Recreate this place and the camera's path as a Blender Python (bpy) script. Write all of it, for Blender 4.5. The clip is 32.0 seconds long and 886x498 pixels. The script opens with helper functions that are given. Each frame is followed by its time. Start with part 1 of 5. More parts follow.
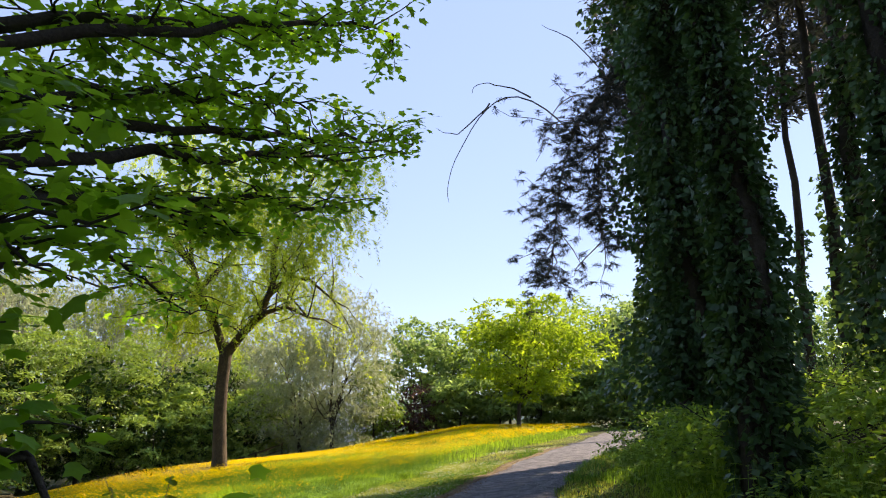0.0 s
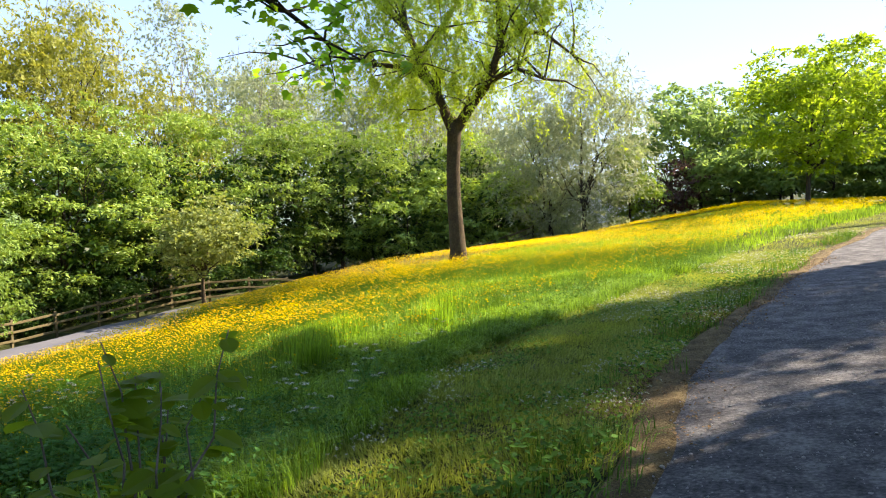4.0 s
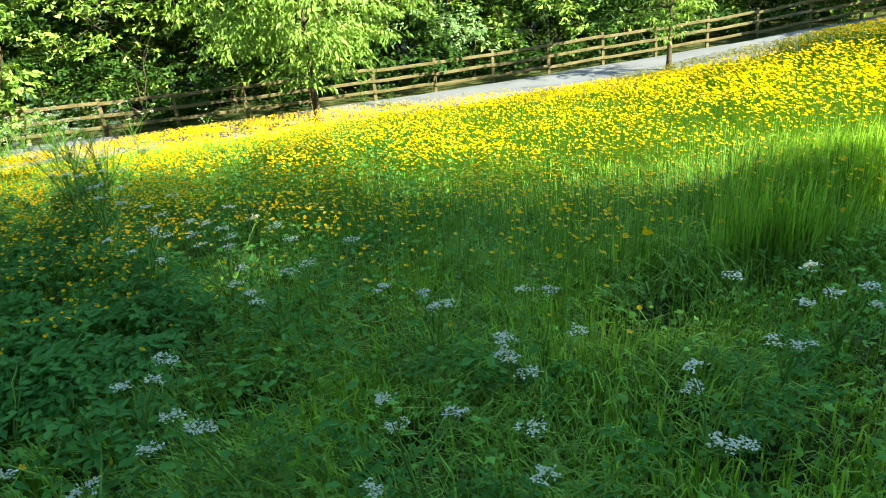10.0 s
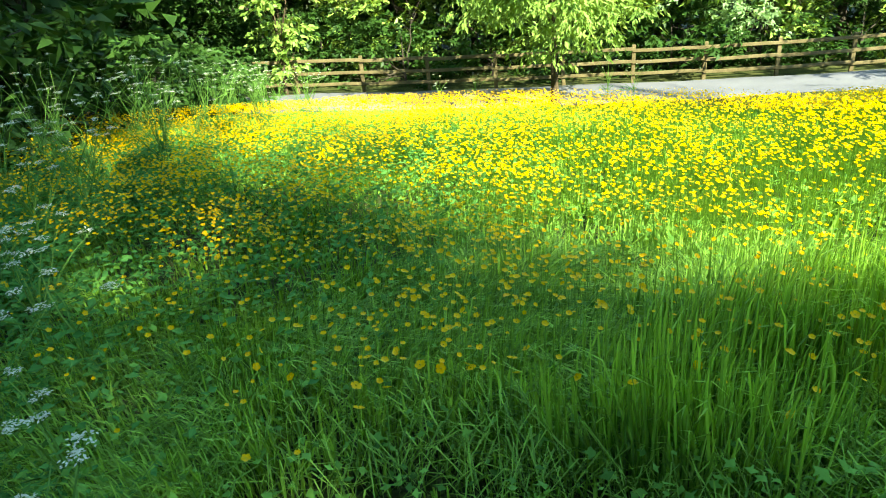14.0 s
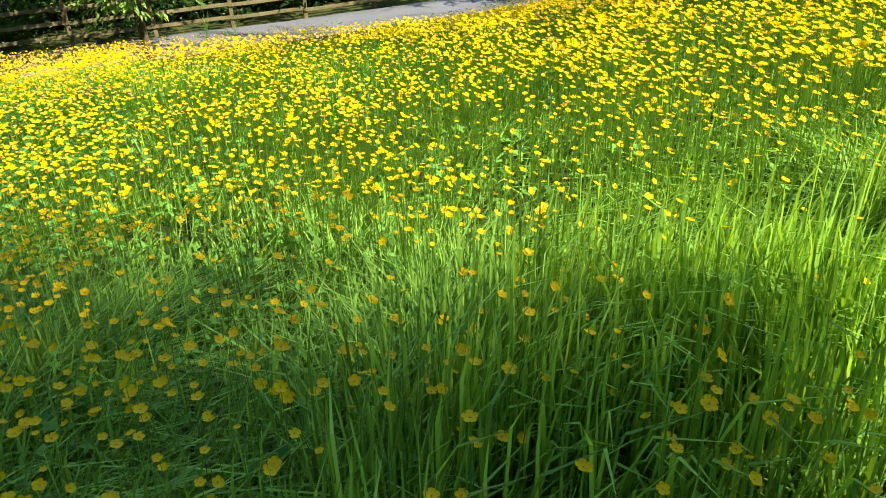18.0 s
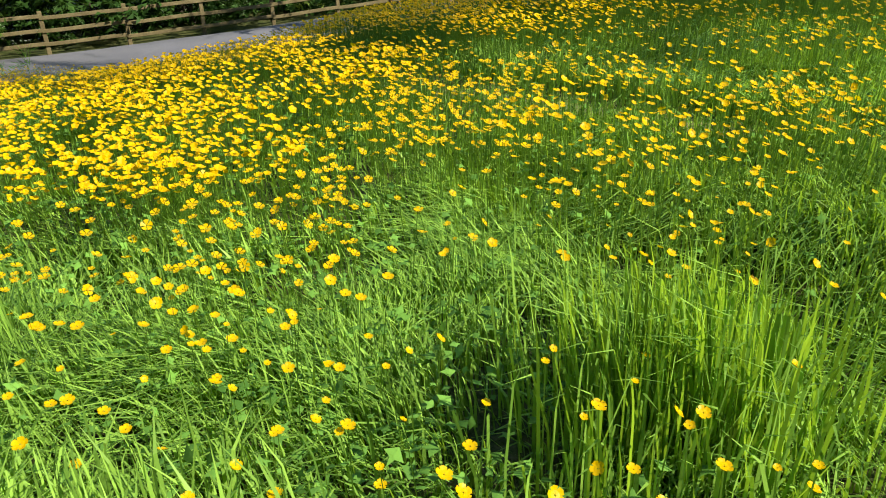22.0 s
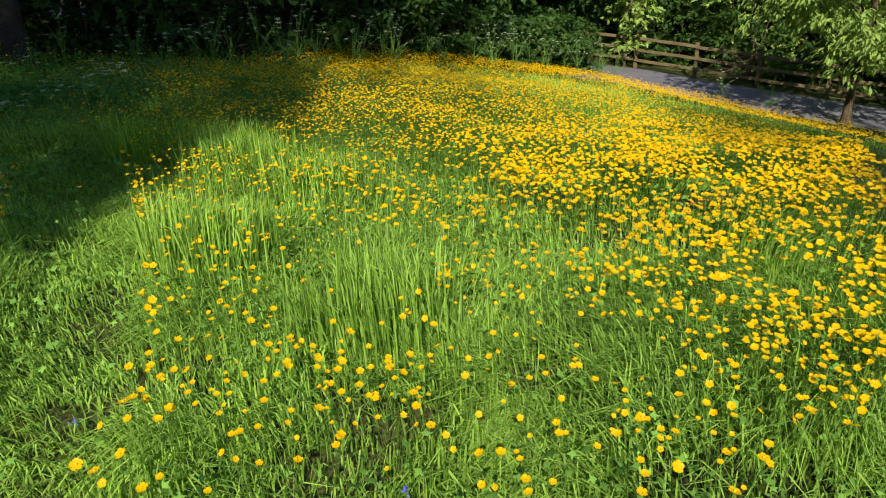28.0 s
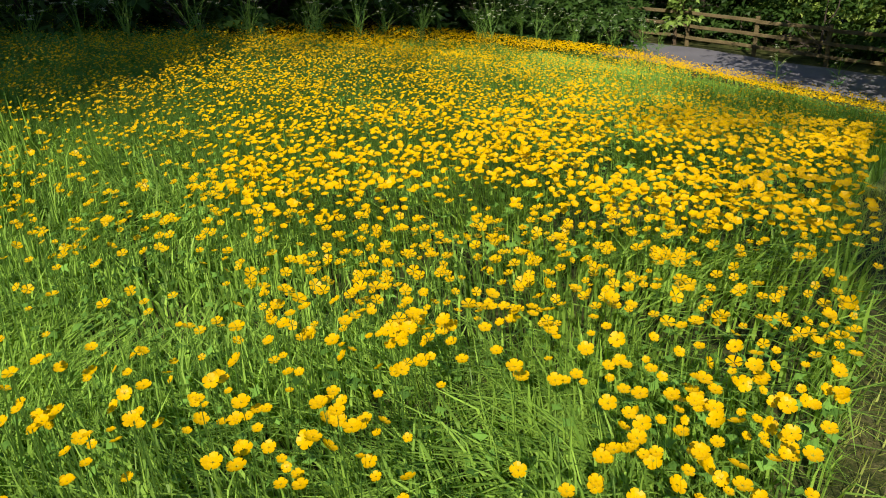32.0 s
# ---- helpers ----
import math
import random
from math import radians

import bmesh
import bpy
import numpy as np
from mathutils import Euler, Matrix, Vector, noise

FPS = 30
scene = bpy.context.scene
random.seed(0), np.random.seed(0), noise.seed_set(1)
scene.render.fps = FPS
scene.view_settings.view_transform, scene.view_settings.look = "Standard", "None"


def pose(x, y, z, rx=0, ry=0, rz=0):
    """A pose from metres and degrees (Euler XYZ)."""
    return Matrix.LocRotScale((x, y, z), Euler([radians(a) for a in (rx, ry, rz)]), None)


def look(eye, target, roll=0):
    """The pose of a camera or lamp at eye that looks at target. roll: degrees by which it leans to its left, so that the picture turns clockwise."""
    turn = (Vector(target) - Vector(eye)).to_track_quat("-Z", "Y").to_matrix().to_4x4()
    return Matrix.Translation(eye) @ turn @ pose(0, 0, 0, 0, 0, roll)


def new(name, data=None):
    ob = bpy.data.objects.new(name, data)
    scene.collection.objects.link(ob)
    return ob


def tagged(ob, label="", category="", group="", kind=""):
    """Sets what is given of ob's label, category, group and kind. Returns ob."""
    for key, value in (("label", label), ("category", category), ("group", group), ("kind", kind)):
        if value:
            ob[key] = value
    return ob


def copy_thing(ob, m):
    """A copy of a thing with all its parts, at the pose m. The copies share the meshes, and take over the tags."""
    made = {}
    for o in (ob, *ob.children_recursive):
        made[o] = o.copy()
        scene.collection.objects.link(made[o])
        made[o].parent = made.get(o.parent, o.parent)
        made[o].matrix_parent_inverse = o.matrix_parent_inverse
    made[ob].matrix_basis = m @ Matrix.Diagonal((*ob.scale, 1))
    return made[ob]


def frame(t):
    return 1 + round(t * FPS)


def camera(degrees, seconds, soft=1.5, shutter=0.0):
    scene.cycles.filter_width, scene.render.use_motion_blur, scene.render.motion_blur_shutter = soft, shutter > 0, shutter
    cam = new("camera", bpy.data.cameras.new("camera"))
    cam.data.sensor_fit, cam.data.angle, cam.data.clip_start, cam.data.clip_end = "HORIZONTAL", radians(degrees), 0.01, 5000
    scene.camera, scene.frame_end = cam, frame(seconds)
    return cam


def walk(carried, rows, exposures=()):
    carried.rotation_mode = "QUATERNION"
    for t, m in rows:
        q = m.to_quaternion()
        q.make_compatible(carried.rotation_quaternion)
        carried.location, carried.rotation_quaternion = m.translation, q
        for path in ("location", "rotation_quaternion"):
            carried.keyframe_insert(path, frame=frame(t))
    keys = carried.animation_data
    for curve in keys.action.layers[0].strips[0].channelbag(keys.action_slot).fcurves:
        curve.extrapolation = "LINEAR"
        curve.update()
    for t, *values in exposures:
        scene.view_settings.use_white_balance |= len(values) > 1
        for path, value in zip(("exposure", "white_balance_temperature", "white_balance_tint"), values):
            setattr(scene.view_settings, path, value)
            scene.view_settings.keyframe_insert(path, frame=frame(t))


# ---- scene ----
cam = camera(62.0, 32.0, 1.05)
PATH = [
    (0, (-0.081, -0.22, 1.229), (-0.069, 1.728, 1.683), -0.6),
    (0.5, (-0.047, 0.384, 1.197), (0.164, 2.355, 1.463), -0.0),
    (1, (-0.035, 0.882, 1.197), (0.224, 2.845, 1.482), -0.2),
    (1.5, (-0.111, 1.447, 1.226), (0.156, 3.4, 1.562), -2.0),
    (2, (-0.161, 2.025, 1.259), (-0.033, 4.007, 1.495), -1.5),
    (2.5, (-0.265, 2.62, 1.291), (-0.174, 4.598, 1.579), -0.9),
    (3, (-0.289, 3.157, 1.283), (-0.255, 5.149, 1.455), -0.0),
    (3.5, (-0.394, 3.661, 1.239), (-0.613, 5.649, 1.189), -0.2),
    (4, (-0.589, 4.197, 1.267), (-1.245, 6.083, 1.156), -2.2),
    (4.5, (-0.698, 4.735, 1.274), (-1.637, 6.492, 1.101), -3.1),
    (6.5, (-1.074, 6.497, 1.235), (-1.624, 8.404, 0.988), -3.4),
    (7, (-1.129, 6.943, 1.244), (-1.858, 8.77, 0.883), -5.1),
    (7.5, (-1.257, 7.404, 1.218), (-2.224, 9.1, 0.784), -6.4),
    (8, (-1.373, 7.812, 1.204), (-2.609, 9.317, 0.75), -5.1),
    (8.5, (-1.567, 8.151, 1.148), (-3.036, 9.427, 0.686), -7.2),
    (9, (-1.752, 8.508, 1.147), (-3.452, 9.409, 0.602), -6.4),
    (9.5, (-1.894, 8.916, 1.119), (-3.653, 9.362, 0.279), -7.4),
    (10, (-2.042, 9.25, 1.066), (-3.834, 9.689, 0.294), -6.3),
    (10.5, (-2.038, 9.6, 0.996), (-3.835, 9.764, 0.134), -8.1),
    (11, (-2.001, 9.863, 1.102), (-3.778, 9.826, 0.186), -9.3),
    (11.5, (-2.101, 10.122, 1.118), (-3.888, 9.96, 0.235), -9.2),
    (12, (-2.171, 10.339, 1.084), (-3.946, 10.137, 0.185), -8.0),
    (12.5, (-2.256, 10.695, 1.038), (-4.01, 10.342, 0.144), -6.4),
    (13, (-2.435, 11.039, 0.988), (-4.25, 10.66, 0.239), -7.2),
    (13.5, (-2.628, 11.365, 0.97), (-4.457, 11.016, 0.241), -6.0),
    (15.5, (-4.424, 10.739, 0.514), (-6.159, 10.594, -0.469), -1.6),
    (16, (-4.532, 10.814, 0.474), (-6.285, 10.829, -0.488), 1.1),
    (16.5, (-4.572, 10.875, 0.484), (-6.304, 11.171, -0.471), 4.0),
    (17, (-4.575, 10.983, 0.479), (-6.292, 11.37, -0.471), -0.6),
    (17.5, (-4.455, 11.218, 0.513), (-6.163, 11.631, -0.444), -3.1),
    (18, (-4.336, 11.475, 0.546), (-5.987, 12.061, -0.419), -4.3),
    (18.5, (-4.277, 11.746, 0.544), (-5.943, 12.331, -0.396), -1.8),
    (19, (-4.14, 12.051, 0.588), (-5.809, 12.636, -0.346), -3.3),
    (19.5, (-3.998, 12.417, 0.619), (-5.667, 12.999, -0.316), -3.6),
    (20, (-3.887, 12.845, 0.656), (-5.401, 13.736, -0.3), -2.9),
    (20.5, (-3.815, 13.191, 0.656), (-5.279, 14.169, -0.294), -4.5),
    (21, (-3.68, 13.506, 0.709), (-5.243, 14.305, -0.25), -4.2),
    (21.5, (-3.604, 13.817, 0.704), (-5.184, 14.594, -0.246), -2.6),
    (22, (-3.465, 14.179, 0.731), (-5.053, 14.942, -0.216), -2.8),
    (22.5, (-3.255, 14.506, 0.779), (-4.858, 15.239, -0.166), -1.0),
    (23, (-3.143, 14.885, 0.92), (-4.732, 15.522, -0.114), 1.5),
    (23.5, (-2.829, 15.325, 0.876), (-4.475, 15.91, -0.097), -0.9),
    (24, (-2.617, 15.545, 1.01), (-4.3, 16.018, 0.039), -0.6),
    (24.5, (-2.436, 15.933, 1.13), (-4.172, 16.076, 0.145), 1.6),
    (25, (-2.323, 16.312, 1.158), (-4.034, 15.931, 0.194), -0.0),
    (25.5, (-2.431, 16.599, 1.088), (-4.033, 15.875, 0.135), -1.0),
    (26, (-2.628, 16.848, 1.087), (-4.134, 15.878, 0.197), 1.2),
    (26.5, (-2.803, 17.123, 1.05), (-4.115, 15.948, 0.102), 1.1),
    (28.5, (-2.617, 17.478, 1.222), (-3.848, 16.09, 0.496), -1.7),
    (29, (-2.973, 17.496, 1.156), (-4.117, 16.026, 0.450), -3.3),
    (29.5, (-3.363, 17.495, 1.062), (-4.549, 16.061, 0.353), -3.2),
    (30, (-3.736, 17.423, 1.0), (-4.94, 15.982, 0.333), -3.4),
    (30.5, (-4.162, 17.417, 0.922), (-5.375, 15.984, 0.254), -3.4),
    (31, (-4.496, 17.304, 0.839), (-5.711, 15.871, 0.173), -3.1),
    (31.5, (-4.813, 17.28, 0.743), (-5.953, 15.831, -0.011), -2.9),
    (32, (-5.18, 17.251, 0.651), (-6.28, 15.803, -0.160), -2.5),
]
walk(cam, [(t, look(eye, target, roll)) for t, eye, target, roll in PATH],
     [(0.0, 1.76, 7650, 23), (1.0, 1.92, 7650, 23), (3.0, 1.95, 7600, 22), (4.0, 2.22, 7500, 17), (4.5, 2.3, 7500, 13), (7.0, 2.55, 7400, 8), (8.0, 2.65, 7200, 1), (9.0, 2.55, 7100, -5), (11.0, 3.2, 7100, -12), (13.5, 3.02, 7100, -12), (16.0, 2.55, 7000, -6), (18.0, 2.2, 6950, 2), (20.0, 1.84, 6900, 8), (22.0, 1.5, 6700, 8), (23.0, 1.5, 6500, 8), (26.5, 1.13, 6550, 9), (29.0, 1.18, 6900, 15), (32.0, 1.03, 6900, 14)])

# ---- light ----
SUN_AZ, SUN_EL = math.atan2(0.75, 0.66), radians(37)
world = bpy.data.worlds.new("sky")
scene.world = world
world.use_nodes = True
sky = world.node_tree.nodes.new("ShaderNodeTexSky")
sky.sky_type = 'NISHITA'
sky.sun_disc = False
sky.sun_elevation, sky.sun_rotation = SUN_EL, SUN_AZ
sky.air_density, sky.dust_density, sky.ozone_density = 0.85, 0.05, 2.0
haze = world.node_tree.nodes.new("ShaderNodeMix")
haze.data_type = 'RGBA'
haze.inputs[0].default_value = 0.75
haze.inputs[7].default_value = (1.02, 1.62, 3.0, 1)
world.node_tree.links.new(sky.outputs[0], haze.inputs[6])
world.node_tree.links.new(haze.outputs[2], world.node_tree.nodes["Background"].inputs[0])
world.node_tree.nodes["Background"].inputs[1].default_value = 0.12
sun_data = bpy.data.lights.new("sun", 'SUN')
sun_data.energy, sun_data.angle, sun_data.color = 3.7, radians(0.6), (1.0, 0.93, 0.80)
sun = new("sun", sun_data)
sun_way = Vector((math.sin(SUN_AZ) * math.cos(SUN_EL), math.cos(SUN_AZ) * math.cos(SUN_EL), math.sin(SUN_EL)))
sun.matrix_world = look(sun_way * 60, (0, 0, 0))


# ---- materials ----
def nodes_of(name):
    m = bpy.data.materials.new(name)
    m.use_nodes = True
    t = m.node_tree
    return m, t, t.nodes["Principled BSDF"], t.links


def ramp_of(t, stops):
    r = t.nodes.new("ShaderNodeValToRGB")
    while len(r.color_ramp.elements) < len(stops):
        r.color_ramp.elements.new(0.5)
    for e, (p, c) in zip(r.color_ramp.elements, stops):
        e.position, e.color = p, (*c, 1)
    return r


def noise_of(t, scale, detail=6, rough=0.6):
    n = t.nodes.new("ShaderNodeTexNoise")
    n.inputs["Scale"].default_value, n.inputs["Detail"].default_value, n.inputs["Roughness"].default_value = scale, detail, rough
    g = t.nodes.new("ShaderNodeNewGeometry")
    t.links.new(g.outputs["Position"], n.inputs["Vector"])
    return n


def surface(name, stops, coarse, fine, rough=0.9, bump=0.3, bump_dist=0.01, spec=0.15):
    """A rough surface whose colour varies at a coarse and a fine scale."""
    m, t, p, ln = nodes_of(name)
    a, b = noise_of(t, coarse), noise_of(t, fine)
    mix = t.nodes.new("ShaderNodeMath")
    mix.operation = 'MULTIPLY_ADD'
    mix.inputs[1].default_value = 0.5
    half = t.nodes.new("ShaderNodeMath")
    half.operation = 'MULTIPLY'
    half.inputs[1].default_value = 0.5
    ln.new(b.outputs[0], half.inputs[0])
    ln.new(a.outputs[0], mix.inputs[0])
    ln.new(half.outputs[0], mix.inputs[2])
    r = ramp_of(t, stops)
    ln.new(mix.outputs[0], r.inputs[0])
    ln.new(r.outputs[0], p.inputs["Base Color"])
    bm = t.nodes.new("ShaderNodeBump")
    bm.inputs["Strength"].default_value, bm.inputs["Distance"].default_value = bump, bump_dist
    ln.new(b.outputs[0], bm.inputs["Height"])
    ln.new(bm.outputs[0], p.inputs["Normal"])
    p.inputs["Roughness"].default_value = rough
    p.inputs["Specular IOR Level"].default_value = spec
    return m


def leafy(name, dark, light, pass_on=0.4, rough=0.5, spec=0.12, patch=0.35, warm=(1.25, 1.15, 0.5)):
    """Leaves and blades: colour differs from piece to piece and slowly over the plant; light shines through."""
    m, t, p, ln = nodes_of(name)
    g = t.nodes.new("ShaderNodeNewGeometry")
    n = noise_of(t, patch, 3)
    add = t.nodes.new("ShaderNodeMath")
    add.operation = 'MULTIPLY_ADD'
    add.inputs[1].default_value = 0.55
    sub = t.nodes.new("ShaderNodeMath")
    sub.operation = 'MULTIPLY'
    sub.inputs[1].default_value = 0.5
    ln.new(n.outputs[0], sub.inputs[0])
    ln.new(g.outputs["Random Per Island"], add.inputs[0])
    ln.new(sub.outputs[0], add.inputs[2])
    mid = tuple((a + b) / 2 for a, b in zip(dark, light))
    r = ramp_of(t, [(0.1, dark), (0.5, mid), (0.9, light)])
    ln.new(add.outputs[0], r.inputs[0])
    ln.new(r.outputs[0], p.inputs["Base Color"])
    p.inputs["Roughness"].default_value = rough
    p.inputs["Specular IOR Level"].default_value = spec
    tr = t.nodes.new("ShaderNodeBsdfTranslucent")
    tint = t.nodes.new("ShaderNodeMix")
    tint.data_type, tint.blend_type = 'RGBA', 'MULTIPLY'
    tint.inputs[0].default_value = 1.0
    ln.new(r.outputs[0], tint.inputs[6])
    tint.inputs[7].default_value = (*warm, 1)
    ln.new(tint.outputs[2], tr.inputs[0])
    mx = t.nodes.new("ShaderNodeMixShader")
    mx.inputs[0].default_value = pass_on
    ln.new(p.outputs[0], mx.inputs[1])
    ln.new(tr.outputs[0], mx.inputs[2])
    ln.new(mx.outputs[0], t.nodes["Material Output"].inputs[0])
    return m


M_SOIL = surface("grass_soil", [(0.38, (0.012, 0.014, 0.006)), (0.5, (0.035, 0.048, 0.010)), (0.62, (0.10, 0.095, 0.035))], 1.6, 42, 0.95, 0.6, 0.03)
M_GRAVEL = surface("grey_gravel", [(0.38, (0.038, 0.038, 0.041)), (0.5, (0.10, 0.098, 0.10)), (0.62, (0.215, 0.21, 0.205))], 4.0, 38, 0.95, 0.9, 0.012)
M_STONE = surface("loose_stone", [(0.3, (0.15, 0.145, 0.145)), (0.7, (0.42, 0.40, 0.38))], 7, 60, 0.9, 0.3, 0.004)
M_LOWPATH = surface("pale_tarmac", [(0.3, (0.095, 0.096, 0.11)), (0.7, (0.165, 0.165, 0.185))], 0.8, 70, 0.95, 0.4, 0.006)
M_WORN = surface("worn_earth", [(0.36, (0.045, 0.035, 0.02)), (0.5, (0.13, 0.095, 0.045)), (0.64, (0.26, 0.20, 0.10))], 5.0, 60, 0.95, 1.0, 0.03)
M_TRACK = surface("dry_trodden_turf", [(0.36, (0.07, 0.075, 0.03)), (0.5, (0.17, 0.155, 0.07)), (0.64, (0.30, 0.26, 0.14))], 4.0, 70, 0.95, 1.0, 0.02)
M_BARK = surface("grey_brown_bark", [(0.3, (0.03, 0.022, 0.014)), (0.5, (0.075, 0.055, 0.034)), (0.7, (0.15, 0.115, 0.07))], 3.5, 28, 0.9, 1.0, 0.03)
M_DARKBARK = surface("dark_bark", [(0.3, (0.022, 0.018, 0.014)), (0.7, (0.085, 0.07, 0.055))], 3, 25, 0.9, 1.0, 0.03)
M_PALEBARK = surface("pale_bark", [(0.3, (0.10, 0.095, 0.08)), (0.7, (0.30, 0.28, 0.24))], 3, 22, 0.9, 0.8, 0.02)
M_RAIL = surface("weathered_rail_wood", [(0.3, (0.05, 0.038, 0.02)), (0.5, (0.115, 0.092, 0.045)), (0.7, (0.20, 0.165, 0.09))], 2.2, 40, 0.85, 0.6, 0.01)
# Pale blue-green: the haze of distance is mixed into the hill colour.
M_HILL = surface("haze_tinted_woodland", [(0.3, (0.10, 0.15, 0.13)), (0.7, (0.20, 0.26, 0.22))], 0.03, 0.6, 0.95, 0.2, 0.5)
M_METAL = surface("galvanised_steel", [(0.3, (0.30, 0.31, 0.32)), (0.7, (0.45, 0.46, 0.47))], 1, 20, 0.5, 0.1, 0.002)
M_CABIN = surface("white_render", [(0.3, (0.6, 0.6, 0.6)), (0.7, (0.78, 0.78, 0.77))], 0.5, 8, 0.8, 0.1, 0.01)
M_DEAD = surface("dry_twig", [(0.3, (0.10, 0.08, 0.06)), (0.7, (0.26, 0.22, 0.18))], 5, 60, 0.9, 0.3, 0.003)
M_BLADE = leafy("grass_blades", (0.022, 0.082, 0.009), (0.37, 0.61, 0.10), 0.40, 0.42, 0.114, 0.5, (1.45, 1.3, 0.45))
M_LAWN = leafy("short_lawn_blades", (0.10, 0.155, 0.028), (0.50, 0.58, 0.16), 0.45, 0.5, 0.114, 0.6)
M_STRAW = leafy("dry_grass_heads", (0.20, 0.15, 0.07), (0.42, 0.34, 0.18), 0.35, 0.7, 0.076, 0.6, (1, 1, 0.8))
M_HERB = leafy("meadow_herb_leaves", (0.018, 0.062, 0.010), (0.20, 0.41, 0.07), 0.25, 0.6, 0.057, 0.6)
M_BLUEHERB = leafy("cow_parsley_leaves", (0.05, 0.16, 0.038), (0.14, 0.33, 0.075), 0.42, 0.6, 0.057, 0.6, (1.0, 1.1, 0.7))
M_PETAL = leafy("buttercup_petals", (0.66, 0.388, 0.001), (0.77, 0.468, 0.002), 0.38, 0.4, 0.15, 0.8, (1.1, 1.5, 0.5))
M_HEART = leafy("buttercup_heart", (0.55, 0.42, 0.02), (0.65, 0.50, 0.03), 0.1, 0.6, 0.076)
M_WHITE = leafy("white_florets", (0.47, 0.48, 0.36), (0.76, 0.76, 0.60), 0.3, 0.6, 0.2, 0.6, (1, 1, 0.95))
M_STEM = leafy("green_stems", (0.08, 0.19, 0.03), (0.19, 0.34, 0.07), 0.35, 0.5, 0.114)
M_BLUE = leafy("blue_petals", (0.10, 0.12, 0.55), (0.18, 0.2, 0.7), 0.3, 0.5, 0.076, 0.6, (1, 1, 1))
M_MAPLE = leafy("maple_leaves", (0.10, 0.25, 0.03), (0.26, 0.50, 0.07), 0.66, 0.4, 0.152, 0.5, (1.5, 1.35, 0.4))
M_WILLOW = leafy("willow_leaves", (0.23, 0.31, 0.03), (0.52, 0.62, 0.10), 0.6, 0.45, 0.133, 0.6, (1.15, 1.2, 0.5))
M_SILVER = leafy("silver_leaves", (0.19, 0.23, 0.12), (0.40, 0.45, 0.28), 0.42, 0.5, 0.133, 0.5, (1.1, 1.1, 0.8))
M_HEDGE = leafy("hazel_leaves", (0.075, 0.165, 0.028), (0.42, 0.57, 0.135), 0.34, 0.4, 0.171, 0.4)
M_ASH = leafy("ash_leaves", (0.17, 0.28, 0.12), (0.37, 0.51, 0.27), 0.42, 0.45, 0.171, 0.5, (1.1, 1.15, 0.6))
M_CHERRY = leafy("young_tree_leaves", (0.10, 0.19, 0.03), (0.29, 0.42, 0.10), 0.36, 0.42, 0.171, 0.8)
M_HORN = leafy("pale_green_leaves", (0.17, 0.22, 0.06), (0.37, 0.43, 0.16), 0.4, 0.45, 0.152, 0.8)
M_LIME = leafy("lime_green_leaves", (0.13, 0.24, 0.02), (0.34, 0.48, 0.06), 0.64, 0.4, 0.152, 0.4)
M_GOLD = leafy("yellow_green_leaves", (0.17, 0.20, 0.035), (0.36, 0.38, 0.09), 0.45, 0.5, 0.114, 0.4)
M_FAR = leafy("distant_leaves", (0.12, 0.21, 0.07), (0.32, 0.44, 0.16), 0.58, 0.5, 0.114, 0.2, (1.1, 1.1, 0.7))
# Darker than the hazel leaves: shade under the trees is put into this colour.
M_SHADELEAF = leafy("shade_dark_leaves", (0.016, 0.046, 0.010), (0.054, 0.115, 0.023), 0.32, 0.45, 0.152, 0.4)
M_IVY = leafy("ivy_leaves", (0.028, 0.078, 0.034), (0.095, 0.185, 0.078), 0.28, 0.30, 0.228, 0.6)
M_NEEDLE = leafy("pine_needles", (0.05, 0.052, 0.05), (0.11, 0.115, 0.095), 0.25, 0.5, 0.114, 0.6, (1, 1, 0.8))
M_LITTER = leafy("fallen_leaves", (0.08, 0.05, 0.028), (0.38, 0.25, 0.13), 0.2, 0.7, 0.076, 0.8, (1, 0.9, 0.7))
M_PURPLE = leafy("purple_leaves", (0.06, 0.03, 0.035), (0.14, 0.08, 0.07), 0.35, 0.45, 0.152)
M_BRAMBLE = leafy("undergrowth_leaves", (0.10, 0.22, 0.035), (0.34, 0.52, 0.11), 0.5, 0.45, 0.152, 0.7)


# ---- building helpers ----
def mesh_of(name, verts, tris, mat, smooth=False):
    """A mesh from arrays of places and triangles."""
    verts, tris = np.asarray(verts, np.float32).reshape(-1, 3), np.asarray(tris, np.int32).reshape(-1, 3)
    me = bpy.data.meshes.new(name)
    me.vertices.add(len(verts))
    me.vertices.foreach_set("co", verts.ravel())
    me.loops.add(tris.size)
    me.loops.foreach_set("vertex_index", tris.ravel())
    me.polygons.add(len(tris))
    me.polygons.foreach_set("loop_start", np.arange(0, tris.size, 3, dtype=np.int32))
    me.polygons.foreach_set("loop_total", np.full(len(tris), 3, np.int32))
    me.polygons.foreach_set("use_smooth", np.full(len(tris), smooth))
    me.update()
    me.validate()
    me.materials.append(mat)
    return me


def piece(name, verts, tris, mat, parent=None, label="", smooth=False):
    """Arrays linked as one mesh object, under a thing if one is given."""
    ob = new(name, mesh_of(name, verts, tris, mat, smooth))
    if parent:
        ob.parent = parent
    return tagged(ob, label)


def part(name, bm, mat, parent, label="", smooth=False):
    """A bmesh linked as one mesh object under a thing or a part."""
    me = bpy.data.meshes.new(name)
    for f in bm.faces:
        f.smooth = smooth
    bm.to_mesh(me)
    bm.free()
    me.materials.append(mat)
    ob = new(name, me)
    if parent:
        ob.parent = parent
    return tagged(ob, label)


